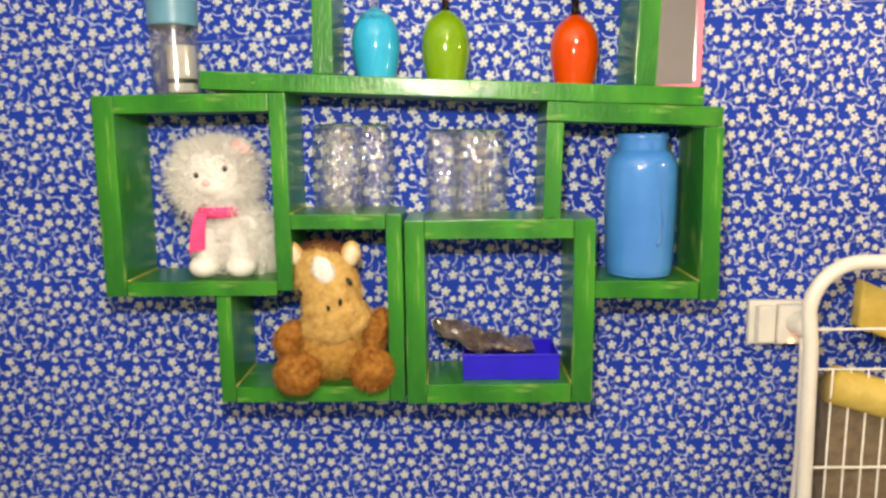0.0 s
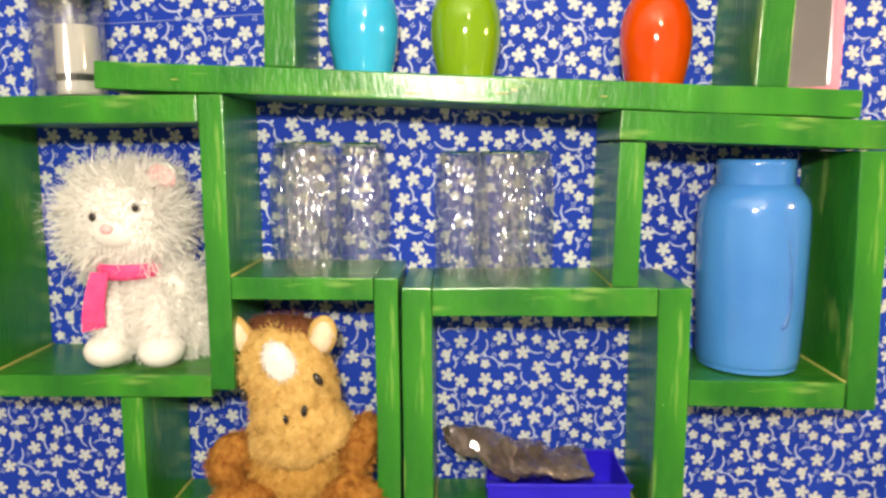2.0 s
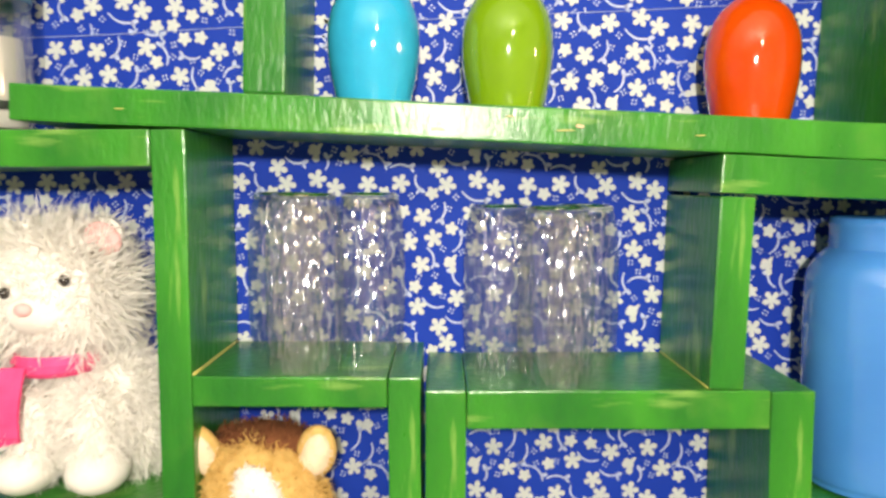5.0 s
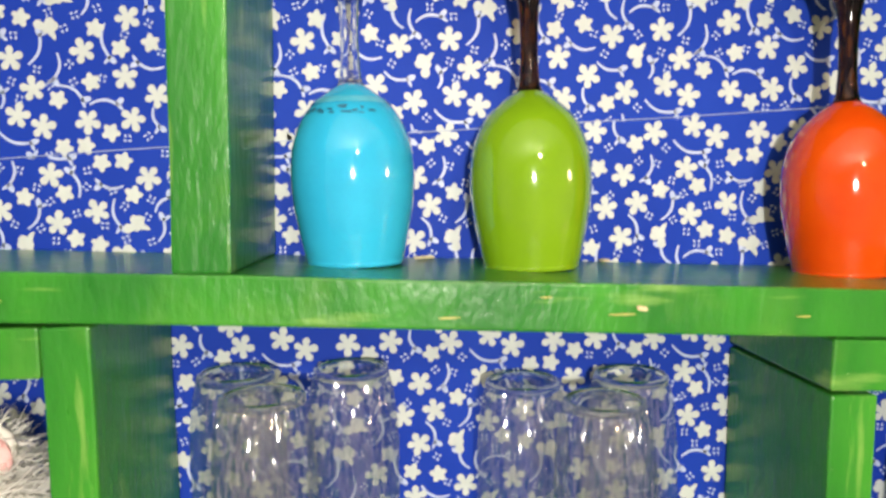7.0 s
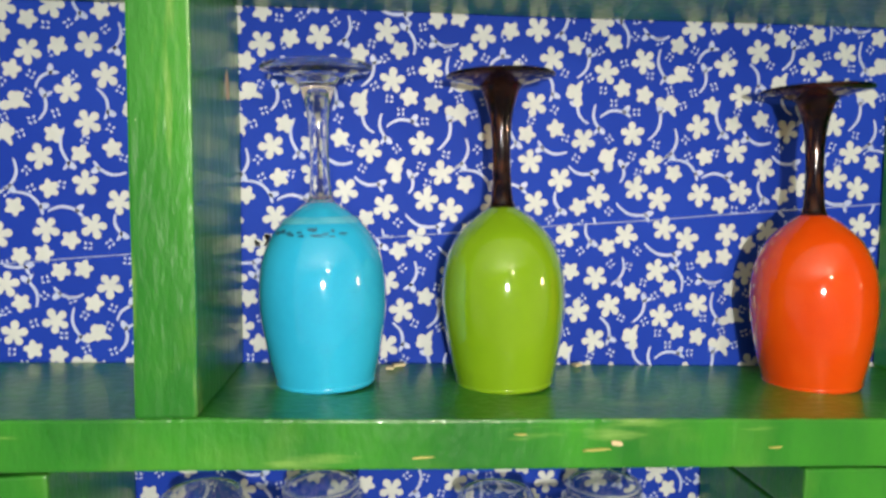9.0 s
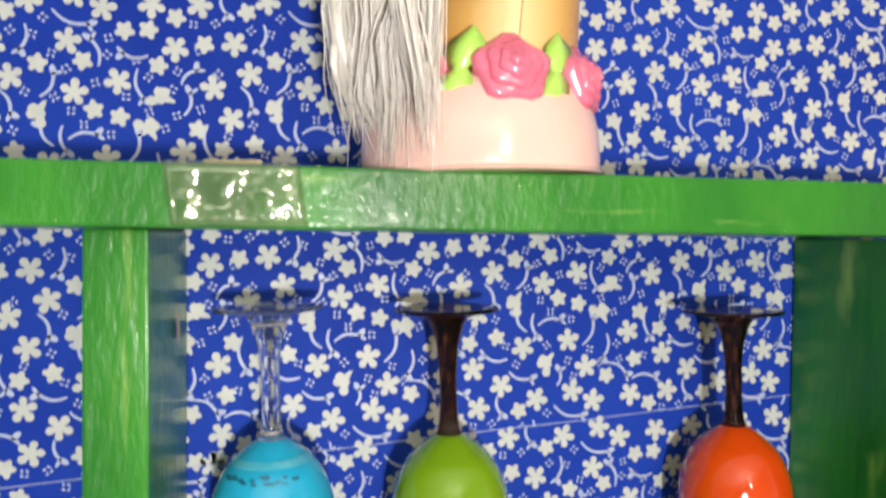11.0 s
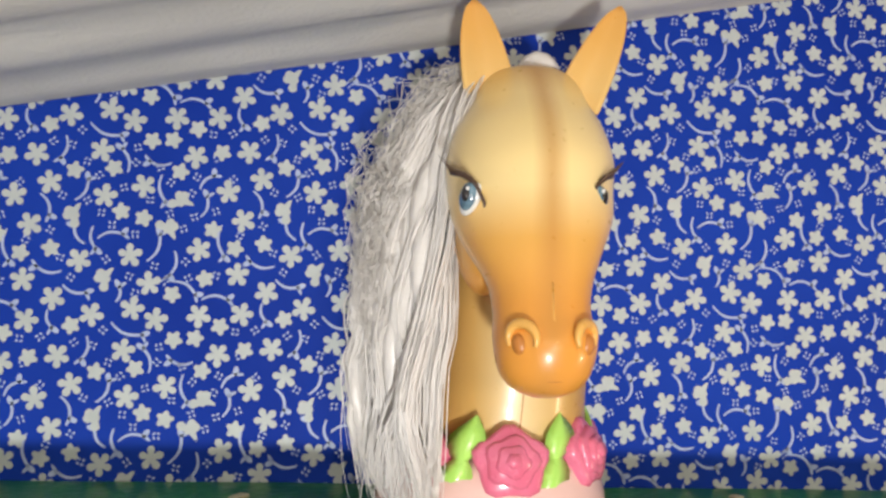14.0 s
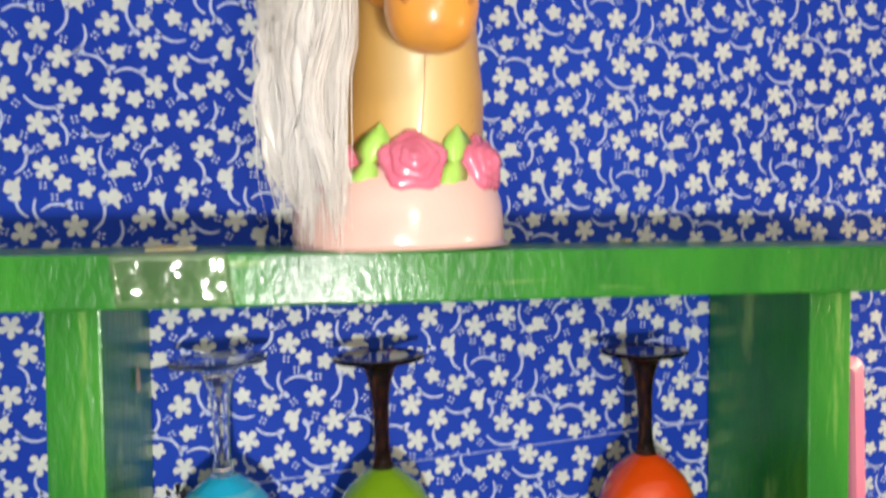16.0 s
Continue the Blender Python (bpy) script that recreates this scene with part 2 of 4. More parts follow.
def repeat_cell():
    """Flat outlines (in mm, in the wall's plane) of one repeat: lists of corner rings for cream and for pale blue ink."""
    rnd = random.Random(5)
    cream, pale = [], []

    def flower(x, y, r, petals=5, turn=None, n=30, span=2 * math.pi):
        turn = rnd.random() * 6.3 if turn is None else turn
        ring = []
        for k in range(n):
            a = span * k / n
            lobe = abs(math.cos(petals * a / 2)) ** 0.62
            rr = r * (0.36 + 0.64 * lobe) * (1 + 0.06 * math.sin(a + turn * 3))
            ring.append((x + rr * math.cos(a + turn), y + rr * math.sin(a + turn)))
        cream.append(ring)

    def blob(x, y, rx, ry, turn, into, n=8):
        c, s = math.cos(turn), math.sin(turn)
        into.append([(x + c * rx * math.cos(2 * math.pi * k / n) - s * ry * math.sin(2 * math.pi * k / n), y + s * rx * math.cos(2 * math.pi * k / n) + c * ry * math.sin(2 * math.pi * k / n)) for k in range(n)])

    for x, y in BIG:
        flower(x, y, 8.2)
    for x, y in SMALL:
        flower(x, y, 6.1, n=25)
    for x, y, turn in HALF:
        ring = []
        for k in range(26):
            a = 2 * math.pi * k / 26
            rr = 8.6 * (0.42 + 0.58 * abs(math.cos(2.2 * a)) ** 0.6) if abs(a - math.pi) > 1.1 else 2.2
            ring.append((x + rr * math.cos(a + math.radians(turn)), y + rr * math.sin(a + math.radians(turn))))
        cream.append(ring)
    for i, (x1, y1, x2, y2) in enumerate(STEM):
        dx, dy = x2 - x1, y2 - y1
        ll = math.hypot(dx, dy)
        nx, ny = -dy / ll, dx / ll
        bend = (1 if i % 2 else -1) * 0.16 * ll
        n = 7
        mid = [(x1 + dx * k / n + nx * bend * math.sin(math.pi * k / n), y1 + dy * k / n + ny * bend * math.sin(math.pi * k / n)) for k in range(n + 1)]
        wid = [0.75 + 0.35 * k / n for k in range(n + 1)]
        for k in range(n):
            (ax, ay), (bx, by) = mid[k], mid[k + 1]
            pale.append([(ax + nx * wid[k], ay + ny * wid[k]), (bx + nx * wid[k + 1], by + ny * wid[k + 1]), (bx - nx * wid[k + 1], by - ny * wid[k + 1]), (ax - nx * wid[k], ay - ny * wid[k])])
        a = math.atan2(dy, dx)
        for s, size in ((0.7, 1.0), (-0.8, 0.6)):
            t = a + s
            blob(x2 + 2.2 * math.cos(t), y2 + 2.2 * math.sin(t), 3.3, 1.9 * size, t, pale, 10)
    for x, y in DOTS:
        t = rnd.random() * 3.1
        for dx, dy in ((0, 2.1), (2.1, 0), (0, -2.1), (-2.1, 0)):
            c, s = math.cos(t), math.sin(t)
            blob(x + c * dx - s * dy, y + s * dx + c * dy, 1.25, 0.75, rnd.random() * 3, pale, 6)
    return cream, pale


# two sheets of paper that meet at a slightly slanting seam: origin and the two steps of the repeat
SHEETS = [(Vector((-0.212, 2.165)), Vector((0.1372, 0.0045)), Vector((0.0175, -0.1325)), 1), (Vector((0.134, 1.478)), Vector((0.136, -0.001)), Vector((0.0, -0.136)), -1)]


def seam(x):
    return 1.782 + 0.045 * (x - 0.05)



def print_layer(name, rings, material, label, depth):
    verts, faces = [], []
    for (origin, step_a, step_b, side) in SHEETS:
        for i in range(-12, 13):
            for j in range(-8, 10):
                o = origin + step_a * i + step_b * j
                if not (-1.05 < o.x < 1.25 and 0.85 < o.y < 2.6):
                    continue
                for ring in rings:
                    cx, cy = sum(p[0] for p in ring) / len(ring), sum(p[1] for p in ring) / len(ring)
                    if (o.y + cy / 1000 - seam(o.x + cx / 1000)) * side < 0:
                        continue
                    k = len(verts)
                    if len(ring) > 12:
                        verts.append((o.x + cx / 1000, depth, o.y + cy / 1000))
                        verts.extend((o.x + x / 1000, depth, o.y + y / 1000) for x, y in ring)
                        faces.extend((k, k + 1 + q, k + 1 + (q + 1) % len(ring)) for q in range(len(ring)))
                    else:
                        verts.extend((o.x + x / 1000, depth, o.y + y / 1000) for x, y in ring)
                        faces.append(tuple(range(k, k + len(ring))))
    me = bpy.data.meshes.new(name)
    me.from_pydata(verts, [], faces)
    me.materials.append(material)
    ob = new(name, me)
    ob.parent = wall
    return tagged(ob, label, "", "", "stuff")


bm = bmesh.new()
rows = []
for k in range(61):
    x = -1.0 + 2.2 * k / 60
    z = seam(x) + 0.0012 * noise.noise(Vector((x * 9, 3, 0)))
    rows.append([bm.verts.new((x, y, z + dz)) for y, dz in ((-0.0001, -0.0004), (-0.0010, -0.0001), (-0.0009, 0.0002), (-0.0001, 0.0004))])
for a, b in zip(rows, rows[1:]):
    for q in range(3):
        bm.faces.new((a[q], a[q + 1], b[q + 1], b[q]))
part("paper_seam", bm, STEMINK, wall, "thin overlapping seam of the paper")
cream_rings, pale_rings = repeat_cell()
print_layer("flower_print", cream_rings, PETAL, "cream five-petalled flowers printed on the blue paper", -0.0006)
print_layer("sprig_print", pale_rings, STEMINK, "pale blue sprigs and dots printed on the blue paper", -0.0004)


# ---- the shelf of painted boxes ----
FRONT, BACK = -0.119, -0.002


def board(name, parent, x0, x1, z0, z1, tilt=0.0, seed=0, front=FRONT, back=BACK):
    """A plank across or upright; its ends lie at the given places, tilt in degrees turns it clockwise about its middle."""
    cx, cz = (x0 + x1) / 2, (z0 + z1) / 2
    w, h = (x1 - x0) / 2, (z1 - z0) / 2
    bm = box((-w, front, -h), (w, back, h), 0.0016, 10, 0.0009, seed + cx * 9)
    ob = part(name, bm, GREEN if w > h else GREEN_UP, parent)
    p = parent.matrix_world.translation
    ob.matrix_basis = pose(cx - p.x, -p.y, cz - p.z, 0, tilt, 0)
    return ob


SHELF = "green gloss-painted open wooden box"
cubby = thing("shelf_box", (-0.30, 0, 1.389), SHELF + " holding a white toy cat", "shelf", "boxes of the wall shelf")
board("top_board", cubby, -0.406, -0.186, 1.6545, 1.6800, -0.3, 1)
board("bottom_board", cubby, -0.406, -0.186, 1.389, 1.411, 0, 2)
board("side_board", cubby, -0.437, -0.4065, 1.389, 1.679, 0.4, 3)
board("side_board", cubby, -0.1855, -0.162, 1.396, 1.6808, 0, 4)

cubby = thing("shelf_box", (0.33, 0, 1.379), SHELF + " holding a blue jar", "shelf", "boxes of the wall shelf")
board("top_board", cubby, 0.206, 0.452, 1.6315, 1.6583, 2.6, 5)
board("bottom_board", cubby, 0.2785, 0.428, 1.380, 1.406, 1.2, 6)
board("side_board", cubby, 0.204, 0.2285, 1.4985, 1.6345, 1.5, 7)
board("side_board", cubby, 0.4285, 0.456, 1.377, 1.625, -0.8, 8)

cubby = thing("shelf_box", (-0.14, 0, 1.225), SHELF + " with a brown toy pony in it", "shelf", "boxes of the wall shelf")
board("top_board", cubby, -0.1615, -0.0245, 1.486, 1.508, 0.3, 9)
board("bottom_board", cubby, -0.2545, -0.0245, 1.225, 1.249, 0, 10)
board("side_board", cubby, -0.2765, -0.255, 1.225, 1.388, 0.5, 11)
board("side_board", cubby, -0.024, -0.001, 1.226, 1.507, 0, 12)

cubby = thing("shelf_box", (0.14, 0, 1.222), SHELF + " with a blue plastic tray in it", "shelf", "boxes of the wall shelf")
board("top_board", cubby, 0.0315, 0.2465, 1.470, 1.498, 0.1, 13)
board("bottom_board", cubby, 0.0315, 0.2465, 1.222, 1.251, 0, 14)
board("side_board", cubby, 0.002, 0.031, 1.221, 1.498, 0, 15)
board("side_board", cubby, 0.247, 0.278, 1.222, 1.497, 0, 16)

ledge = thing("long_shelf", (0.07, 0, 1.68), "long green gloss-painted shelf plank over the boxes", "shelf")
board("plank", ledge, -0.281, 0.425, 1.6707, 1.6957, 2.6, 17)

upper = thing("upper_shelf", (0.1, 0, 1.70), "green gloss-painted upper shelf with two uprights and a top plank", "shelf")
board("upright", upper, -0.119, -0.0905, 1.7040, 1.9220, 1.2, 18)
board("upright", upper, 0.3300, 0.3605, 1.6838, 1.9090, 1.8, 19)
board("top_plank", upper, -0.34, 0.46, 1.9180, 1.9465, 1.6, 20, -0.138)


# ---- things on the shelf ----
def wine_glass(place, paint, stem, label):
    g = thing("wine_glass", place, label, "glass", "upturned wine glasses")
    outer = smooth_profile([(0.0275, 0), (0.0312, 0.016), (0.0345, 0.035), (0.0355, 0.052), (0.0335, 0.070), (0.0265, 0.086), (0.0160, 0.0965), (0.0078, 0.102)])
    bowl = part("bowl", lathe(outer + [(0, 0.1025)], 56), paint, g, "", True)
    part("rim", lathe([(0.0272, -0.0), (0.0280, 0.0006), (0.0283, 0.0022), (0.0278, 0.003)], 56), paint, bowl, "", True)
    st = smooth_profile([(0.0079, 0.1022), (0.0062, 0.107), (0.0052, 0.122), (0.0054, 0.140), (0.0068, 0.155), (0.0100, 0.1665), (0.0125, 0.1705)])
    part("stem", lathe([(0, 0.1022)] + st + [(0, 0.1705)], 24), stem, g, "", True)
    ft = [(0, 0.1707), (0.012, 0.1708), (0.022, 0.1738), (0.0305, 0.1752), (0.0312, 0.1762), (0.0305, 0.1770), (0.018, 0.1766), (0, 0.1762)]
    part("foot", lathe(ft, 48), stem, g, "", True)
    return g


BLUEP = surface("sky_blue_glass_paint", (0.010, 0.36, 0.62), (0.016, 0.42, 0.70), 25, 0.10, bump=0.02, coat=1.0)
LIMEP = surface("lime_green_glass_paint", (0.15, 0.30, 0.010), (0.18, 0.34, 0.014), 25, 0.10, bump=0.02, coat=1.0)
REDP = surface("orange_red_glass_paint", (0.60, 0.050, 0.004), (0.66, 0.070, 0.006), 25, 0.10, bump=0.02, coat=1.0)


for paint in (BLUEP, LIMEP, REDP):
    paint.node_tree.nodes["Principled BSDF"].inputs["Coat Roughness"].default_value = 0.03
    paint.node_tree.nodes["Principled BSDF"].inputs["Specular IOR Level"].default_value = 0.1


def ledge_top(x):
    return 1.6957 - (x - 0.072) * math.tan(math.radians(2.6)) + 0.0003


blue_glass = wine_glass((-0.0385, -0.048, ledge_top(-0.038)), BLUEP, GLASS, "upturned wine glass painted sky blue inside, clear stem")
wine_glass((0.0645, -0.048, ledge_top(0.0645)), LIMEP, SMOKE, "upturned wine glass painted lime green inside, brown stem")
wine_glass((0.2545, -0.046, ledge_top(0.2545)), REDP, SMOKE, "upturned wine glass painted orange red inside, brown stem")


def tumbler(place, turn):
    g = thing("tumbler", place, "clear pressed-glass tumbler standing upside down on the box", "glass", "upturned tumblers", turn)
    wall_out = smooth_profile([(0.0266, 0.0), (0.0272, 0.004), (0.0280, 0.05), (0.0272, 0.095), (0.0252, 0.116), (0.0225, 0.1255)], 5)
    bm = lathe(wall_out + [(0.0205, 0.1262)], 96)
    for v in bm.verts:
        ang = math.atan2(v.co.y, v.co.x)
        swell = min(1, max(0, (v.co.z - 0.006) / 0.02)) * min(1, max(0, (0.116 - v.co.z) / 0.01))
        k = 1 + 0.020 * swell * math.cos(16 * ang + 34 * v.co.z) + 0.012 * swell * math.cos(16 * ang - 120 * v.co.z)
        v.co.x, v.co.y = v.co.x * k, v.co.y * k
    body = part("body", bm, CUTGLASS, g, "", True)
    part("base_rim", lathe(smooth_profile([(0.0185, 0.1262), (0.0205, 0.1285), (0.0222, 0.1280), (0.0230, 0.1255), (0.0226, 0.1235)], 4), 56), GLASS, body, "thick clear ring of the base", True)
    return g


for k, (x, y, z) in enumerate([(-0.1125, -0.040, 1.5082), (-0.0445, -0.034, 1.5078), (-0.0865, -0.0900, 1.5080), (0.0600, -0.040, 1.4982), (0.0985, -0.0850, 1.4982), (0.1290, -0.0330, 1.4982)]):
    tumbler((x, y, z), 37 * k)

# the blue jar
JARBLUE = surface("translucent_blue_plastic", (0.040, 0.21, 0.58), (0.055, 0.25, 0.64), 14, 0.16, bump=0.04, coat=0.6)
JARBLUE.node_tree.nodes["Principled BSDF"].inputs["Subsurface Weight"].default_value = 0.25
JARBLUE.node_tree.nodes["Principled BSDF"].inputs["Subsurface Radius"].default_value = (0.01, 0.02, 0.04)
jar = thing("plastic_jar", (0.3545, -0.062, 1.4068), "tall sky-blue plastic jar with a round shoulder", "jar")
barrel = part("body", lathe(smooth_profile([(0, 0.0), (0.043, 0.0005), (0.0485, 0.006), (0.0505, 0.02), (0.0530, 0.09), (0.0535, 0.152), (0.0510, 0.170), (0.0440, 0.181), (0.0375, 0.187)], 6), 56), JARBLUE, jar, "", True)
part("neck", lathe([(0.0375, 0.1865), (0.0370, 0.198), (0.0374, 0.203), (0.0380, 0.2050), (0.0374, 0.2105), (0.0355, 0.211), (0.0350, 0.190)], 56), JARBLUE, barrel, "", True)

SMUDGE = surface("dim_blue_smudge", (0.030, 0.12, 0.36), (0.05, 0.20, 0.52), 40, 0.35, bump=0.1)
mark = [(0.012 + 0.008 * math.sin(k * 0.55), z) for k, z in enumerate((0.050, 0.053, 0.066, 0.085, 0.105, 0.125, 0.145, 0.160))]
part("moulded_ridge", tube([(x, -math.sqrt(0.0530 ** 2 - x * x) * (0.985 if z > 0.08 else 0.970), z) for x, z in mark], lambda u: 0.0012 + 0.0016 * (1 - u), 8), SMUDGE, barrel, "dim uneven ridge in the plastic", True)

# the blue tray with a crumpled bag
TRAYBLUE = surface("ultramarine_plastic", (0.012, 0.006, 0.50), (0.016, 0.008, 0.60), 18, 0.35, bump=0.05)
tray = thing("plastic_tray", (0.1585, -0.055, 1.2515), "deep blue open plastic tray", "tray")


def tray_wall(name, lo, hi):
    return part(name, box(lo, hi, 0.0012), TRAYBLUE, tray)


tray_wall("base", (-0.070, -0.041, 0.0), (0.070, 0.041, 0.003))
tray_wall("front_wall", (-0.0725, -0.044, 0.0), (0.0725, -0.0412, 0.0395))
tray_wall("back_wall", (-0.0725, 0.0412, 0.0), (0.0725, 0.044, 0.0395))
tray_wall("side_wall", (-0.0728, -0.041, 0.0), (-0.0702, 0.041, 0.0393))
tray_wall("side_wall", (0.0702, -0.041, 0.0), (0.0728, 0.041, 0.0393))
tray_wall("rim", (-0.0745, -0.0465, 0.036), (0.0745, -0.0441, 0.0405))

BAG = surface("thin_smoky_plastic_film", (0.16, 0.11, 0.09), (0.34, 0.27, 0.24), 30, 0.12, bump=0.5, fine=80, coat=0.6)
BAG.node_tree.nodes["Principled BSDF"].inputs["Transmission Weight"].default_value = 0.65
bag = thing("plastic_bag", (0.140, -0.060, 1.2765), "crumpled thin brownish plastic bag hanging out of the tray", "bag")
bm = bmesh.new()
rows = []
for i in range(29):
    u = i / 28
    cx = -0.098 + 0.150 * u
    cz = 0.054 - 0.075 * u + 0.040 * u * u
    half = 0.008 + 0.028 * math.sin(min(1, u * 1.25) * math.pi * 0.55)
    ring = []
    for k in range(16):
        a = 2 * math.pi * k / 16
        p = Vector((cx, half * math.cos(a), cz + (0.006 + 0.011 * math.sin(math.pi * min(1, 0.15 + u))) * math.sin(a)))
        p += 0.008 * noise.noise_vector(p * 55) + 0.004 * noise.noise_vector(p * 140)
        ring.append(bm.verts.new(p))
    rows.append(ring)
for a, b in zip(rows, rows[1:]):
    for k in range(16):
        bm.faces.new((a[k], a[(k + 1) % 16], b[(k + 1) % 16], b[k]))
bm.faces.new(rows[0][::-1])
bm.faces.new(rows[-1])
part("film", bm, BAG, bag)

# the glass jar on the left-hand box
LIDBLUE = surface("faded_blue_plastic", (0.09, 0.25, 0.36), (0.12, 0.30, 0.42), 20, 0.4, bump=0.05)
WHITEP = surface("white_paper", (0.62, 0.60, 0.55), (0.70, 0.68, 0.62), 40, 0.7, bump=0.1)
DARK = surface("dark_rubber", (0.02, 0.02, 0.025), (0.03, 0.03, 0.035), 20, 0.5)
jar = thing("glass_jar", (-0.3345, -0.058, 1.6800), "clear glass jar with a blue lid and pale contents", "jar")
bm = lathe(smooth_profile([(0, 0.001), (0.029, 0.001), (0.0335, 0.005), (0.034, 0.02), (0.034, 0.10), (0.031, 0.112), (0.0305, 0.118)], 4), 44)
part("body", bm, JARGLASS, jar, "", True)
part("lid", lathe(smooth_profile([(0.0335, 0.1005), (0.0352, 0.102), (0.0355, 0.130), (0.0335, 0.138), (0, 0.140)], 3), 44), LIDBLUE, jar, "faded blue screw lid", True)
filling = part("contents", lathe(smooth_profile([(0, 0.006), (0.0195, 0.006), (0.0205, 0.010), (0.0200, 0.066), (0.018, 0.072), (0, 0.073)], 3), 30, None, (0.009, 0, 0)), WHITEP, jar, "pale paper-wrapped contents", True)
part("band", lathe([(0.0206, 0.018), (0.0212, 0.019), (0.0212, 0.024), (0.0206, 0.025)], 30, None, (0.009, 0, 0)), DARK, filling, "dark band", True)

# the pink-framed mirror beside the upright
PINK = surface("pink_plastic", (0.80, 0.22, 0.34), (0.85, 0.26, 0.38), 30, 0.35, bump=0.03, coat=0.3)
MIRROR = surface("mirror_glass", (0.75, 0.76, 0.80), (0.8, 0.8, 0.82), 4, 0.03, metal=1.0, bump=0.0)
hand_mirror = thing("framed_mirror", (0.4055, -0.026, 1.6812), "small mirror in a rounded pink plastic frame", "mirror")


def rounded(w, h, r, n=6):
    out = []
    for cx, cz, a0 in ((w - r, h - r, 0), (-w + r, h - r, 90), (-w + r, r, 180), (w - r, r, 270)):
        for k in range(n + 1):
            a = math.radians(a0 + 90 * k / n)
            out.append((cx + r * math.cos(a), cz + r * math.sin(a)))
    return out


bm = bmesh.new()
outer, inner = rounded(0.0425, 0.164, 0.012), [(x, z + 0.009) for x, z in rounded(0.0335, 0.146, 0.006)]
loops = [[bm.verts.new((x, y, z)) for x, z in ring] for ring, y in ((outer, -0.005), (inner, -0.006), (inner, 0.004), (outer, 0.005))]
for a, b in zip(loops, loops[1:] + loops[:1]):
    for k in range(len(a)):
        bm.faces.new((a[k], a[(k + 1) % len(a)], b[(k + 1) % len(a)], b[k]))
part("frame", bm, PINK, hand_mirror, "pink plastic frame")
bm = bmesh.new()
ring = [(x, z + 0.0085) for x, z in rounded(0.034, 0.147, 0.006)]
fr, bk = [bm.verts.new((x, -0.001, z)) for x, z in ring], [bm.verts.new((x, 0.002, z)) for x, z in ring]
bm.faces.new(fr)
bm.faces.new(bk[::-1])
for k in range(len(ring)):
    bm.faces.new((fr[k], fr[(k + 1) % len(ring)], bk[(k + 1) % len(ring)], bk[k]))
part("glass", bm, MIRROR, hand_mirror)


# ---- soft toys and the bust: each one closed shape ----
def ellipsoid(bm, c, r, slot, turn=(0, 0, 0), seg=24, lump=0.0):
    c = Vector(c)
    e = Euler([math.radians(a) for a in turn]).to_matrix()
    made = bmesh.ops.create_uvsphere(bm, u_segments=seg, v_segments=max(8, seg * 2 // 3), radius=1)["verts"]
    faces = set()
    for v in made:
        d = v.co.copy()
        q = c + e @ Vector((d.x * r[0], d.y * r[1], d.z * r[2]))
        v.co = q + lump * d * (noise.noise(q * 60) + 0.6 * noise.noise(q * 150))
        faces.update(v.link_faces)
    for f in faces:
        f.material_index, f.smooth = slot, True


def fur(bm, c, r, count, length, slot, rnd, turn=(0, 0, 0), droop=0.3, width=0.0009, face=2.0):
    """Bent tapering hairs standing on an ellipsoid."""
    c = Vector(c)
    e = Euler([math.radians(a) for a in turn]).to_matrix()
    for _ in range(count):
        d = Vector((rnd.gauss(0, 1), rnd.gauss(0, 1), rnd.gauss(0, 1))).normalized()
        root = c + e @ Vector((d.x * r[0], d.y * r[1], d.z * r[2])) * 0.97
        nrm = (e @ Vector((d.x / r[0], d.y / r[1], d.z / r[2]))).normalized()
        lean = Vector((rnd.gauss(0, 1), rnd.gauss(0, 1), rnd.gauss(0, 1) - droop)) * 0.45
        ll = length * (0.6 + 0.7 * rnd.random()) * (0.26 if -d.y > face else 1)
        way = (nrm + lean).normalized()
        side = way.cross(Vector((rnd.gauss(0, 1), rnd.gauss(0, 1), rnd.gauss(0, 1)))).normalized() * width
        mid = root + way * ll * 0.55
        tip = root + way * ll + Vector((0, 0, -droop * ll * 0.5)) + lean * ll * 0.25
        a, b = bm.verts.new(root - side), bm.verts.new(root + side)
        m1, m2 = bm.verts.new(mid - side * 0.7), bm.verts.new(mid + side * 0.7)
        t = bm.verts.new(tip)
        for f in (bm.faces.new((a, b, m2, m1)), bm.faces.new((m1, m2, t))):
            f.material_index = slot


def toy(name, bm, materials, place, label, category, turn=0.0):
    ob = part(name, bm, materials, None, turned=False)
    ob.matrix_world = pose(*place, 0, 0, turn)
    return tagged(ob, label, category)


def plush(name, c1, c2, share=0.5):
    """Cloth pile that also lets light through."""
    m = surface(name, c1, c2, 110, 0.9, bump=0.35, fine=320, contrast=0.45)
    nt = m.node_tree
    b, out = nt.nodes["Principled BSDF"], nt.nodes["Material Output"]
    b.inputs["Specular IOR Level"].default_value = 0.1
    tr, mix = nt.nodes.new("ShaderNodeBsdfTranslucent"), nt.nodes.new("ShaderNodeMixShader")
    nt.links.new(b.inputs["Base Color"].links[0].from_socket, tr.inputs["Color"])
    mix.inputs[0].default_value = share
    nt.links.new(b.outputs[0], mix.inputs[1])
    nt.links.new(tr.outputs[0], mix.inputs[2])
    nt.links.new(mix.outputs[0], out.inputs["Surface"])
    return m


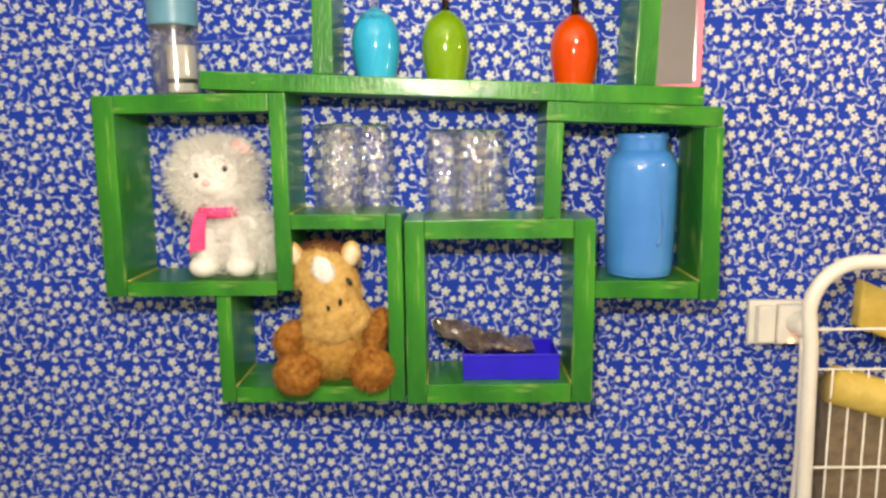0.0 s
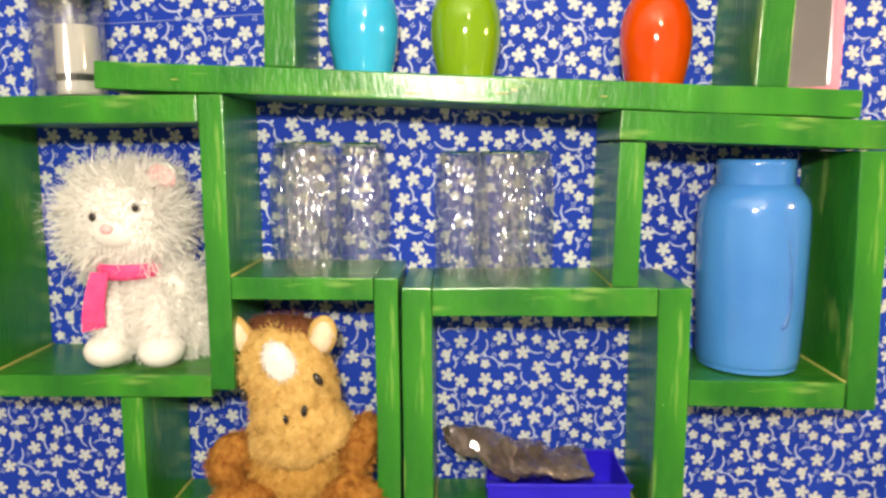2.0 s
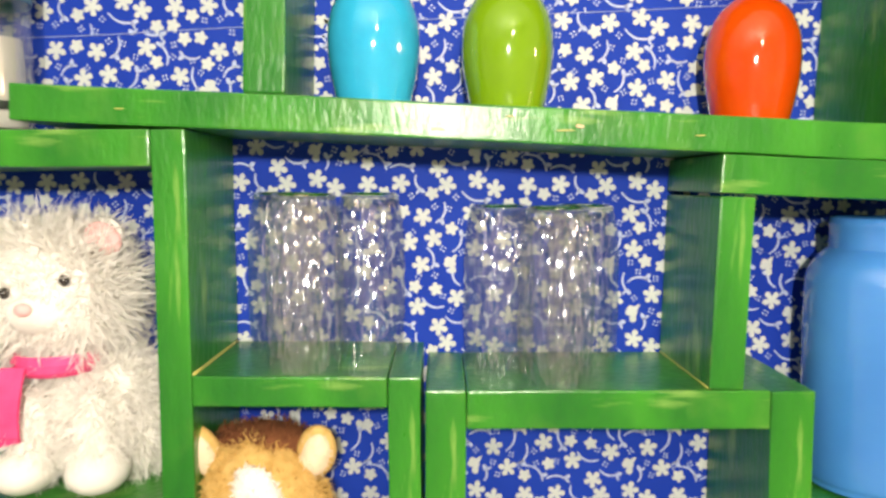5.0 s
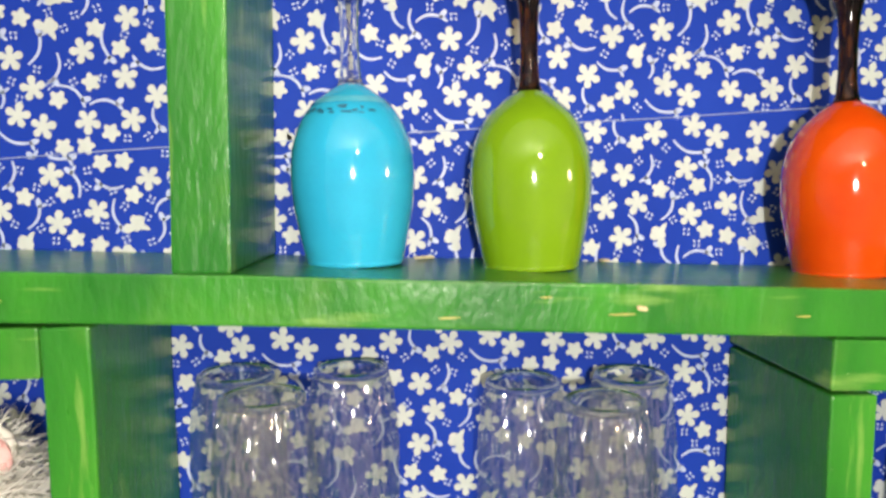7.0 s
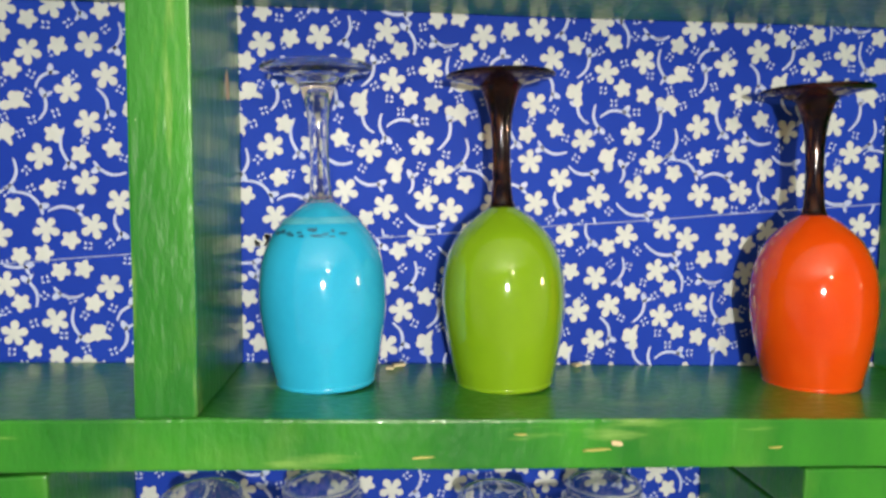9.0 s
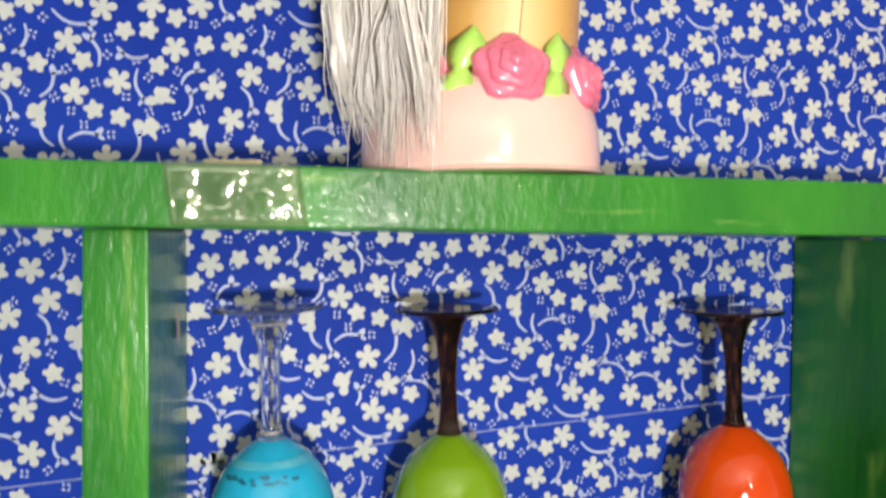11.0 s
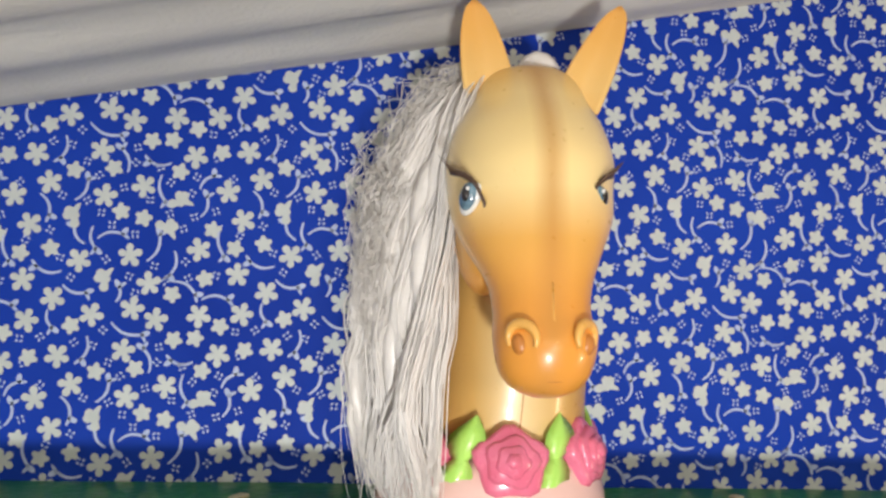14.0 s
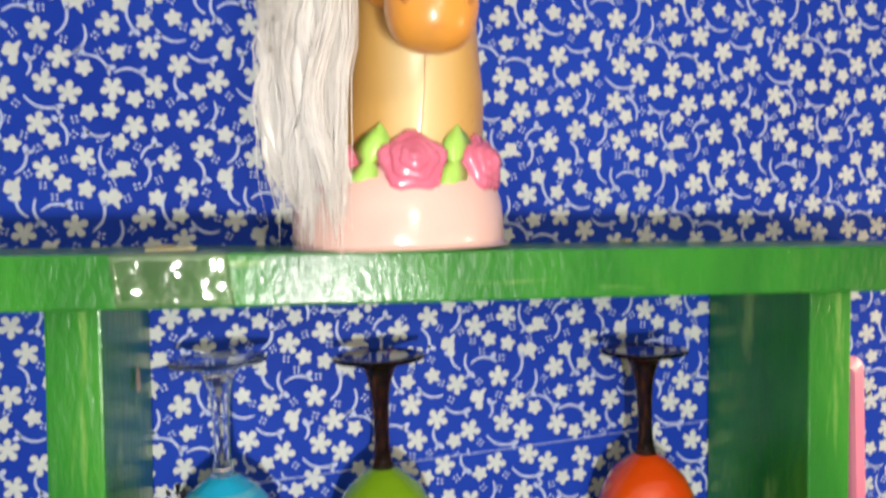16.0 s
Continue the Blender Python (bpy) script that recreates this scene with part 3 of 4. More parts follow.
WHITEPLUSH = surface("white_short_plush", (0.68, 0.66, 0.62), (0.80, 0.78, 0.74), 50, 0.85, bump=0.2)
WHITEFUR = plush("white_shaggy_plush", (0.93, 0.91, 0.88), (0.97, 0.96, 0.94), 0.45)
PINKCLOTH = surface("hot_pink_felt", (0.80, 0.05, 0.20), (0.85, 0.08, 0.26), 60, 0.8, bump=0.3)
ROSEFELT = surface("pale_pink_felt", (0.78, 0.42, 0.42), (0.82, 0.48, 0.48), 60, 0.8, bump=0.2)
BLACKBEAD = surface("black_bead", (0.012, 0.010, 0.010), (0.02, 0.016, 0.015), 20, 0.15, coat=0.6)

rnd = random.Random(11)
bm = bmesh.new()
CAT = [((0.012, 0.008, 0.058), (0.044, 0.036, 0.058)), ((-0.012, -0.004, 0.148), (0.050, 0.038, 0.046)), ((0.046, 0.012, 0.045), (0.018, 0.022, 0.046))]
for c, r in CAT:
    ellipsoid(bm, c, r, 0, lump=0.004)
ellipsoid(bm, (-0.028, -0.026, 0.0175), (0.023, 0.026, 0.0175), 0)
ellipsoid(bm, (0.027, -0.026, 0.0175), (0.023, 0.026, 0.0175), 0)
ellipsoid(bm, (-0.022, -0.026, 0.045), (0.016, 0.014, 0.036), 0)
ellipsoid(bm, (0.024, -0.026, 0.045), (0.016, 0.014, 0.036), 0)
ellipsoid(bm, (-0.011, -0.030, 0.138), (0.023, 0.018, 0.017), 0)
ellipsoid(bm, (-0.050, 0.0, 0.186), (0.015, 0.007, 0.019), 0, (0, -25, 0))
ellipsoid(bm, (0.028, -0.004, 0.192), (0.016, 0.006, 0.015), 0, (0, 35, 0))
ellipsoid(bm, (0.030, -0.0100, 0.191), (0.0150, 0.0040, 0.0115), 2, (0, 35, 0))
for x, z in ((0.028, 0.192), (-0.050, 0.186)):
    fur(bm, (x, -0.004, z), (0.017, 0.006, 0.017), 260, 0.012, 4, rnd, width=0.0006)
ellipsoid(bm, (-0.011, -0.0485, 0.143), (0.0065, 0.0042, 0.0050), 2)
ellipsoid(bm, (-0.027, -0.0420, 0.154), (0.0035, 0.0040, 0.0044), 3)
ellipsoid(bm, (0.015, -0.0400, 0.163), (0.0035, 0.0040, 0.0044), 3)
made = len(bm.faces)
lathe([(0.027, 0.091), (0.031, 0.095), (0.032, 0.101), (0.029, 0.107), (0.026, 0.104)], 28, bm, (-0.006, -0.013, 0), True)
bm.faces.ensure_lookup_table()
strip = []
for k in range(7):
    u = k / 6
    strip.append([bm.verts.new((-0.022 - 0.008 * u + dx, -0.046 - 0.006 * math.sin(u * 3) + dy, 0.100 - 0.060 * u + (0.006 if dx > 0 and k == 6 else 0))) for dx, dy in ((-0.009 - 0.004 * u, 0), (0.009 + 0.002 * u, -0.001), (0.009 + 0.002 * u, 0.002), (-0.009 - 0.004 * u, 0.003))])
for a, b in zip(strip, strip[1:]):
    for k in range(4):
        bm.faces.new((a[k], a[(k + 1) % 4], b[(k + 1) % 4], b[k]))
bm.faces.new(strip[-1])
bm.faces.ensure_lookup_table()
for f in bm.faces[made:]:
    f.material_index = 1
for (c, r), n, ll in zip(CAT, (3600, 6400, 1700), (0.016, 0.029, 0.020)):
    fur(bm, c, r, n, ll, 4, rnd, width=0.0008, droop=0.12, face=0.62 if n == 6400 else 2)
for x in (-0.022, 0.024):
    fur(bm, (x, -0.026, 0.046), (0.0170, 0.0150, 0.038), 1300, 0.012, 4, rnd, width=0.0005)
toy("toy_cat", bm, [WHITEPLUSH, PINKCLOTH, ROSEFELT, BLACKBEAD, WHITEFUR], (-0.272, -0.062, 1.4112), "shaggy white plush toy cat with a pink scarf", "soft toy")

TANFUR = plush("golden_tan_plush", (0.54, 0.33, 0.10), (0.76, 0.52, 0.20), 0.15)
BODYFUR = plush("orange_tan_plush", (0.42, 0.21, 0.045), (0.64, 0.38, 0.11), 0.15)
RUST = plush("rust_brown_plush", (0.25, 0.080, 0.015), (0.52, 0.25, 0.06), 0.15)
MANE = surface("dark_brown_plush", (0.13, 0.04, 0.012), (0.18, 0.06, 0.02), 60, 0.9, bump=0.3)
CREAMFUR = surface("cream_plush", (0.66, 0.52, 0.36), (0.74, 0.62, 0.46), 60, 0.9, bump=0.3)
rnd = random.Random(12)
bm = bmesh.new()
PONY = [((-0.002, 0.012, 0.062), (0.062, 0.046, 0.062), 6, 1400), ((0.002, -0.006, 0.098), (0.052, 0.042, 0.042), 0, 600), ((-0.002, -0.008, 0.152), (0.046, 0.042, 0.058), 0, 1500), ((-0.001, -0.018, 0.114), (0.044, 0.032, 0.044), 0, 900),
        ((-0.060, -0.018, 0.070), (0.021, 0.028, 0.027), 1, 450), ((0.066, -0.004, 0.080), (0.018, 0.024, 0.034), 1, 400), ((-0.042, -0.046, 0.0285), (0.033, 0.034, 0.0285), 1, 700), ((0.065, -0.036, 0.0300), (0.031, 0.033, 0.0300), 1, 700)]
for c, r, slot, n in PONY:
    ellipsoid(bm, c, r, slot, lump=0.005)
    fur(bm, c, r, n * 3, 0.0066, slot, rnd, width=0.0006)
ellipsoid(bm, (0.0, 0.006, 0.200), (0.036, 0.026, 0.014), 2)
fur(bm, (0.0, 0.006, 0.200), (0.036, 0.026, 0.014), 700, 0.008, 2, rnd, width=0.0006)
for x, t in ((-0.041, -14), (0.042, 26)):
    ellipsoid(bm, (x, -0.010, 0.198), (0.014, 0.008, 0.021), 0, (0, t, 0))
    ellipsoid(bm, (x, -0.0145, 0.197), (0.010, 0.006, 0.017), 3, (0, t, 0))
    fur(bm, (x, -0.0145, 0.197), (0.010, 0.006, 0.017), 120, 0.004, 3, rnd, (0, t, 0), width=0.0006)
ellipsoid(bm, (0.003, -0.045, 0.180), (0.0155, 0.008, 0.020), 5)
fur(bm, (0.003, -0.045, 0.180), (0.0155, 0.008, 0.020), 500, 0.004, 5, rnd, width=0.0006)
ellipsoid(bm, (-0.040, -0.0385, 0.146), (0.0036, 0.0045, 0.0060), 4)
ellipsoid(bm, (0.036, -0.0425, 0.163), (0.0040, 0.004, 0.0065), 4, (0, -20, 0))
ellipsoid(bm, (-0.001, -0.0515, 0.126), (0.0028, 0.003, 0.0045), 4)
ellipsoid(bm, (0.018, -0.0500, 0.134), (0.0030, 0.003, 0.0060), 4, (0, 20, 0))
# the head hangs askew
for v in bm.verts:
    v.co.x += max(0, min(1, (v.co.z - 0.075) / 0.035)) * (0.010 - 0.19 * (v.co.z - 0.112))
toy("toy_pony", bm, [TANFUR, RUST, MANE, CREAMFUR, BLACKBEAD, WHITEPLUSH, BODYFUR], (-0.114, -0.090, 1.2492), "seated golden-brown plush toy pony with a white blaze", "soft toy")


# ---- the horse-head bust on the top plank ----
def loft(bm, sections, slot, seg=32, cap=True):
    """Level oval sections (x, y, z, half width, half depth), smoothed between; squarer fronts with the power."""
    pts = []
    for i in range(len(sections) - 1):
        p = [sections[max(0, min(len(sections) - 1, i + k))] for k in (-1, 0, 1, 2)]
        for j in range(5):
            t = j / 5
            pts.append([0.5 * (2 * b + (c - a) * t + (2 * a - 5 * b + 4 * c - d) * t * t + (3 * b - a - 3 * c + d) * t ** 3) for a, b, c, d in zip(*p)])
    pts.append(list(sections[-1]))
    first = len(bm.faces)
    rings = [[bm.verts.new((x + w * math.cos(2 * math.pi * k / seg), y + h * math.sin(2 * math.pi * k / seg), z)) for k in range(seg)] for x, y, z, w, h in pts]
    for a, b in zip(rings, rings[1:]):
        for k in range(seg):
            bm.faces.new((a[k], a[(k + 1) % seg], b[(k + 1) % seg], b[k]))
    if cap:
        bm.faces.new(rings[0][::-1])
        bm.faces.new(rings[-1])
    bm.faces.ensure_lookup_table()
    for f in bm.faces[first:]:
        f.material_index, f.smooth = slot, True


def slotted(bm, first, slot, smooth=True):
    bm.faces.ensure_lookup_table()
    for f in bm.faces[first:]:
        f.material_index, f.smooth = slot, smooth


def graded_vinyl(name, stops, axis, lo, hi, rough=0.32):
    """Moulded vinyl that runs from one colour to the next along an axis of the object."""
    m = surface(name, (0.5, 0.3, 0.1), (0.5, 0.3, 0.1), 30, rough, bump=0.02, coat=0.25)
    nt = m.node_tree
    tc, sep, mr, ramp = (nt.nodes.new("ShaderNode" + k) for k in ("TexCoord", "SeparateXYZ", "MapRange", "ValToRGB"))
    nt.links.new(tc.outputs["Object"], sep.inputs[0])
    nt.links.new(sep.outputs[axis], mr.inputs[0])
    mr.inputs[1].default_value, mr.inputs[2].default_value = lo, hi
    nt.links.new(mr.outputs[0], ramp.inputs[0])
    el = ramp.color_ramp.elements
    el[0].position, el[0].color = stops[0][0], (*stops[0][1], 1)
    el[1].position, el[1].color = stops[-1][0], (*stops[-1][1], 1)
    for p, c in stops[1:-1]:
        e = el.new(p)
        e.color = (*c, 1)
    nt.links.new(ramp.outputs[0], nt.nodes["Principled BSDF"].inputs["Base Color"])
    return m


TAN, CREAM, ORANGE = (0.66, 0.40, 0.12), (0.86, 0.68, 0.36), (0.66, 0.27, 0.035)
HEADV = graded_vinyl("sprayed_vinyl_head", [(0.0, (0.70, 0.29, 0.045)), (0.20, (0.75, 0.32, 0.05)), (0.35, (0.80, 0.42, 0.09)), (0.48, (0.97, 0.74, 0.34)), (0.77, (0.97, 0.73, 0.31)), (0.88, (0.80, 0.50, 0.15)), (1.0, (0.68, 0.38, 0.10))], 2, 0.090, 0.271)
nt = HEADV.node_tree
tc, sep, axis_x, away, dist, band, mix = (nt.nodes.new("ShaderNode" + k) for k in ("TexCoord", "SeparateXYZ", "Math", "Math", "Math", "MapRange", "Mix"))
nt.links.new(tc.outputs["Object"], sep.inputs[0])
axis_x.operation, away.operation, dist.operation = "MULTIPLY_ADD", "SUBTRACT", "ABSOLUTE"
nt.links.new(sep.outputs[2], axis_x.inputs[0])
axis_x.inputs[1].default_value, axis_x.inputs[2].default_value = 0.115, -0.0122
nt.links.new(sep.outputs[0], away.inputs[0])
nt.links.new(axis_x.outputs[0], away.inputs[1])
nt.links.new(away.outputs[0], dist.inputs[0])
nt.links.new(dist.outputs[0], band.inputs[0])
for slot, value in ((1, 0.0008), (2, 0.0085), (3, 0.62), (4, 0.0)):
    band.inputs[slot].default_value = value
mix.data_type = "RGBA"
nt.links.new(band.outputs[0], mix.inputs[0])
nt.links.new(nt.nodes["Principled BSDF"].inputs["Base Color"].links[0].from_socket, mix.inputs[6])
mix.inputs[7].default_value = (0.56, 0.25, 0.05, 1)
nt.links.new(mix.outputs[2], nt.nodes["Principled BSDF"].inputs["Base Color"])
# neck: tan to brown at both sides, cream down the middle
NECKV = graded_vinyl("tan_cream_vinyl_neck", [(0.0, (0.55, 0.30, 0.08)), (0.25, TAN), (0.5, CREAM), (0.78, TAN), (1.0, (0.50, 0.26, 0.06))], 0, -0.038, 0.050)
EARV = graded_vinyl("sprayed_vinyl_ear", [(0.0, (0.80, 0.52, 0.18)), (0.5, (0.78, 0.42, 0.10)), (1.0, (0.74, 0.36, 0.08))], 2, 0.242, 0.299)
NOSEV = surface("light_orange_vinyl", (0.74, 0.38, 0.08), (0.78, 0.42, 0.10), 30, 0.3, bump=0.02, coat=0.2)
SEAMV = surface("burnt_orange_vinyl", (0.46, 0.17, 0.03), (0.50, 0.19, 0.04), 30, 0.35)
BASEV = surface("pale_pink_vinyl", (0.80, 0.52, 0.46), (0.83, 0.56, 0.50), 20, 0.22, bump=0.02, coat=0.5)
ROSEV = surface("rose_pink_vinyl", (0.74, 0.15, 0.25), (0.80, 0.20, 0.32), 60, 0.25, bump=0.05, coat=0.5)
LEAFV = surface("spring_green_vinyl", (0.42, 0.77, 0.13), (0.48, 0.82, 0.17), 60, 0.3, bump=0.05, coat=0.4)
EYEW = surface("eye_white", (0.72, 0.72, 0.70), (0.76, 0.76, 0.74), 30, 0.15, coat=0.6)
EYEB = surface("eye_blue_grey", (0.07, 0.13, 0.19), (0.16, 0.27, 0.34), 260, 0.15, coat=0.6)
LASH = surface("brown_lash", (0.06, 0.03, 0.02), (0.09, 0.05, 0.03), 30, 0.5)
HAIR = plush("silver_doll_hair", (0.90, 0.86, 0.82), (0.98, 0.95, 0.92), 0.15)
HAIR.node_tree.nodes["Principled BSDF"].inputs["Specular IOR Level"].default_value = 0.8
for link in list(HAIR.node_tree.nodes["Principled BSDF"].inputs["Roughness"].links):
    HAIR.node_tree.links.remove(link)
HAIR.node_tree.nodes["Principled BSDF"].inputs["Roughness"].default_value = 0.3

rnd = random.Random(21)
bm = bmesh.new()
HX = 0.016
# pedestal and collar
lathe(smooth_profile([(0, 0.0), (0.0620, 0.0), (0.0640, 0.003), (0.0642, 0.012), (0.0630, 0.026), (0.0585, 0.040), (0.0510, 0.047), (0.0380, 0.049)], 5), 64, bm, (-0.001, 0, 0))
slotted(bm, 0, 0)
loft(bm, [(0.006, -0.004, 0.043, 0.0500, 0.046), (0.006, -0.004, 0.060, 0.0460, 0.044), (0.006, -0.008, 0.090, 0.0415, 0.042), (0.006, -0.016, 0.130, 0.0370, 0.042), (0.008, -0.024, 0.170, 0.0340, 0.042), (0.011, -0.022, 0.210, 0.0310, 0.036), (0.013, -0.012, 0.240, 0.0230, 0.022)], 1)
# head: nose at the bottom, poll at the top
HEAD = [(-0.0015, -0.124, 0.083, 0.006, 0.005), (-0.0015, -0.123, 0.086, 0.0135, 0.012), (-0.0015, -0.122, 0.093, 0.0188, 0.018), (-0.001, -0.120, 0.105, 0.0212, 0.0215), (-0.001, -0.114, 0.116, 0.0202, 0.0215), (0.000, -0.105, 0.128, 0.0226, 0.025), (0.001, -0.090, 0.143, 0.0305, 0.034), (0.003, -0.076, 0.157, 0.0370, 0.041),
        (0.004, -0.066, 0.171, 0.0395, 0.044), (0.006, -0.056, 0.188, 0.0410, 0.046), (0.008, -0.044, 0.206, 0.0380, 0.042), (0.011, -0.032, 0.222, 0.0315, 0.035), (0.013, -0.022, 0.236, 0.0270, 0.027), (0.014, -0.014, 0.246, 0.0200, 0.019), (0.014, -0.010, 0.251, 0.002, 0.002)]
loft(bm, HEAD, 2, 40)
k = len(bm.faces)
tube([(0.007, -0.0478, 0.052), (0.007, -0.0482, 0.062), (0.0065, -0.0497, 0.085), (0.0065, -0.0540, 0.110)], 0.0002, 6, bm)
slotted(bm, k, 12)
# jaw and cheeks, seam of the nose
ellipsoid(bm, (-0.0170, -0.062, 0.150), (0.0140, 0.029, 0.028), 2, seg=28)
ellipsoid(bm, (0.0250, -0.062, 0.150), (0.0140, 0.029, 0.028), 2, seg=28)
k = len(bm.faces)
tube([(x, y - h + 0.0004, z) for x, y, z, w, h in HEAD[3:6]], 0.0005, 8, bm)
slotted(bm, k, 4)
# nostrils: raised rims round a shallow hollow
for sx in (-1, 1):
    ring = [Vector((-0.001 + sx * (0.0125 + 0.0046 * math.cos(a)), -0.1368 + 0.0046 * math.cos(a) + 0.0010 * math.sin(a), 0.1065 + 0.0058 * math.sin(a))) for a in (math.radians(d) for d in range(-30, 215, 12))]
    k = len(bm.faces)
    tube(ring, lambda u: 0.0009 + 0.0013 * math.sin(math.pi * u), 10, bm)
    slotted(bm, k, 4)
    ellipsoid(bm, (-0.001 + sx * 0.0131, -0.1352, 0.1040), (0.0033, 0.0028, 0.0044), 12, (0, sx * 15, sx * 35), 14)
# mouth line
k = len(bm.faces)
tube([(-0.0015 + 0.0152 * math.sin(a), -0.1222 - 0.0162 * math.cos(a), 0.0905 + 0.002 * math.sin(a) ** 2) for a in (math.radians(d) for d in range(-60, 61, 10))], 0.0005, 6, bm)
slotted(bm, k, 12)
# ears, hollow to the front
for sx, lean in ((-1, 10), (1, 27)):
    k = len(bm.faces)
    base = Vector((0.0140 + sx * 0.0215, -0.030, 0.221))
    rows = []
    for i in range(15):
        u = i / 14
        w = 0.0165 * (1 - u) ** 0.60 * (0.85 + 0.55 * u) + 0.0007
        c = base + Vector((sx * math.sin(math.radians(lean)) * 0.062 * u, 0.002 * u, 0.062 * u))
        ring = []
        for q in range(18):
            a = 2 * math.pi * q / 18
            y = 0.0075 * (1 - 0.75 * u) * math.sin(a)
            if y < 0:
                y = 0.0045 * (1 - 0.7 * u) * (1 - abs(math.cos(a))) - 0.002 * (1 - u) * abs(math.cos(a))
            ring.append(bm.verts.new(c + Vector((w * math.cos(a), y, 0))))
        rows.append(ring)
    for a, b in zip(rows, rows[1:]):
        for q in range(18):
            bm.faces.new((a[q], a[(q + 1) % 18], b[(q + 1) % 18], b[q]))
    bm.faces.new(rows[-1])
    slotted(bm, k, 3)
# eyes, almond shaped and slanting, with lashes
for sx in (-1, 1):
    c = Vector((-0.0005 + sx * 0.0282, -0.0985, 0.1645))
    ellipsoid(bm, c, (0.0047, 0.0026, 0.0080), 5, (0, sx * -32, sx * 46), 20)
    ellipsoid(bm, c + Vector((sx * 0.0010, -0.0006, 0.0010)), (0.0045, 0.0032, 0.0066), 6, (0, sx * -20, sx * 46), 20)
    ellipsoid(bm, c + Vector((sx * 0.0026, -0.0026, 0.0018)), (0.0023, 0.0016, 0.0034), 10, (0, 0, sx * 46), 12)
    ellipsoid(bm, c + Vector((sx * 0.0018, -0.0040, 0.0040)), (0.0009, 0.0008, 0.0011), 5, seg=8)
    k = len(bm.faces)
    lid = [c + Vector((sx * x, y, z)) for x, y, z in ((-0.0066, -0.0034, -0.0092), (-0.0054, -0.0044, -0.0020), (-0.0016, -0.0040, 0.0062), (0.0034, -0.0008, 0.0104), (0.0080, 0.0045, 0.0122))]
    tube(lid, lambda u: 0.0006 + 0.0008 * u, 8, bm)
    for q in range(8):
        u = q / 7
        a = lid[2].lerp(lid[4], u)
        tube([a, a + Vector((sx * 0.0026, -0.0020, 0.0030)), a + Vector((sx * 0.0062, -0.0014, 0.0074))], lambda v: 0.0006 * (1.05 - v), 5, bm)
    slotted(bm, k, 7)
# the neck is a little longer
for v in bm.verts:
    t = max(0, min(1, (v.co.z - 0.060) / 0.025))
    v.co.z += 0.0068 * t * t * (3 - 2 * t)
    v.co.x += 0.0035 * t * t * (3 - 2 * t)
# roses and leaves round the collar
for i in range(7):
    a = math.radians(-89 + (i - 3) * 51.4)
    out = Vector((math.cos(a), math.sin(a), 0.28)).normalized()
    side = Vector((-math.sin(a), math.cos(a), 0))
    up = out.cross(side) * -1 if out.cross(side).z < 0 else out.cross(side)
    c = Vector((0.0555 * math.cos(a), 0.0555 * math.sin(a), 0.0475))
    for turn_no, (rad, lift) in enumerate(((0.0185, 0.0), (0.0135, 0.0030), (0.0085, 0.0055), (0.0040, 0.0075))):
        k = len(bm.faces)
        ring = []
        for q in range(22):
            b = 2 * math.pi * q / 22
            wob = 1 + 0.10 * math.sin(b * 5 + turn_no * 1.3)
            ring.append((math.cos(b) * rad * wob, math.sin(b) * rad * wob * 0.92))
        top = [bm.verts.new(c + side * x * 0.86 + up * y * 0.86 + out * (lift + 0.0040)) for x, y in ring]
        edge = [bm.verts.new(c + side * x + up * y + out * (lift + 0.0018)) for x, y in ring]
        low = [bm.verts.new(c + side * x * 0.95 + up * y * 0.95 + out * (lift - 0.0060)) for x, y in ring]
        for s1, s2 in ((low, edge), (edge, top)):
            for q in range(22):
                bm.faces.new((s1[q], s1[(q + 1) % 22], s2[(q + 1) % 22], s2[q]))
        bm.faces.new(top)
        slotted(bm, k, 8)
    b = a + math.radians(25.7)
    out = Vector((math.cos(b), math.sin(b), 0.30)).normalized()
    side = Vector((-math.sin(b), math.cos(b), 0))
    c = Vector((0.0560 * math.cos(b), 0.0560 * math.sin(b), 0.0480))
    for sz in (1, -1):
        k = len(bm.faces)
        tip = c + Vector((0, 0, sz * 0.0230)) + side * 0.007 * sz - out * (0.006 if sz > 0 else -0.002)
        rows = []
        for q in range(7):
            u = q / 6
            p = c.lerp(tip, u) + out * 0.002 * math.sin(math.pi * u)
            w = 0.0098 * math.sin(math.pi * (0.16 + 0.83 * u)) ** 1.15
            rows.append([bm.verts.new(p - side * w), bm.verts.new(p + out * 0.0012), bm.verts.new(p + side * w), bm.verts.new(p - out * 0.004)])
        for r1, r2 in zip(rows, rows[1:]):
            for q in range(4):
                bm.faces.new((r1[q], r1[(q + 1) % 4], r2[(q + 1) % 4], r2[q]))
        slotted(bm, k, 9)
# hair: thick locks, loose strands and a frizzy edge
def lock(start, end, sway, radius, n=16, seg=8, frizz=0.0, wave=None):
    k = len(bm.faces)
    pts = []
    for i in range(n + 1):
        u = i / n
        p = start.lerp(end, u) + sway * math.sin(math.pi * u) ** 0.8
        p.z = start.z + (end.z - start.z) * (u ** 1.15) + 0.012 * math.sin(math.pi * min(1, u * 2.2)) * (1 if u < 0.45 else 0)
        if wave:
            p += 0.011 * min(1, 1.6 * u) * noise.noise_vector(Vector((wave, wave * 1.7, p.z * 22)))
        p += frizz * noise.noise_vector(p * 130 + Vector((radius * 9e3, 0, 0)))
        pts.append(p)
    tube(pts, lambda u: radius * (0.55 + 0.75 * math.sin(math.pi * min(1, 0.12 + u * 0.8))) * (1 - 0.75 * max(0, u - 0.75) * 4 * 0.9), seg, bm)
    slotted(bm, k, 11)


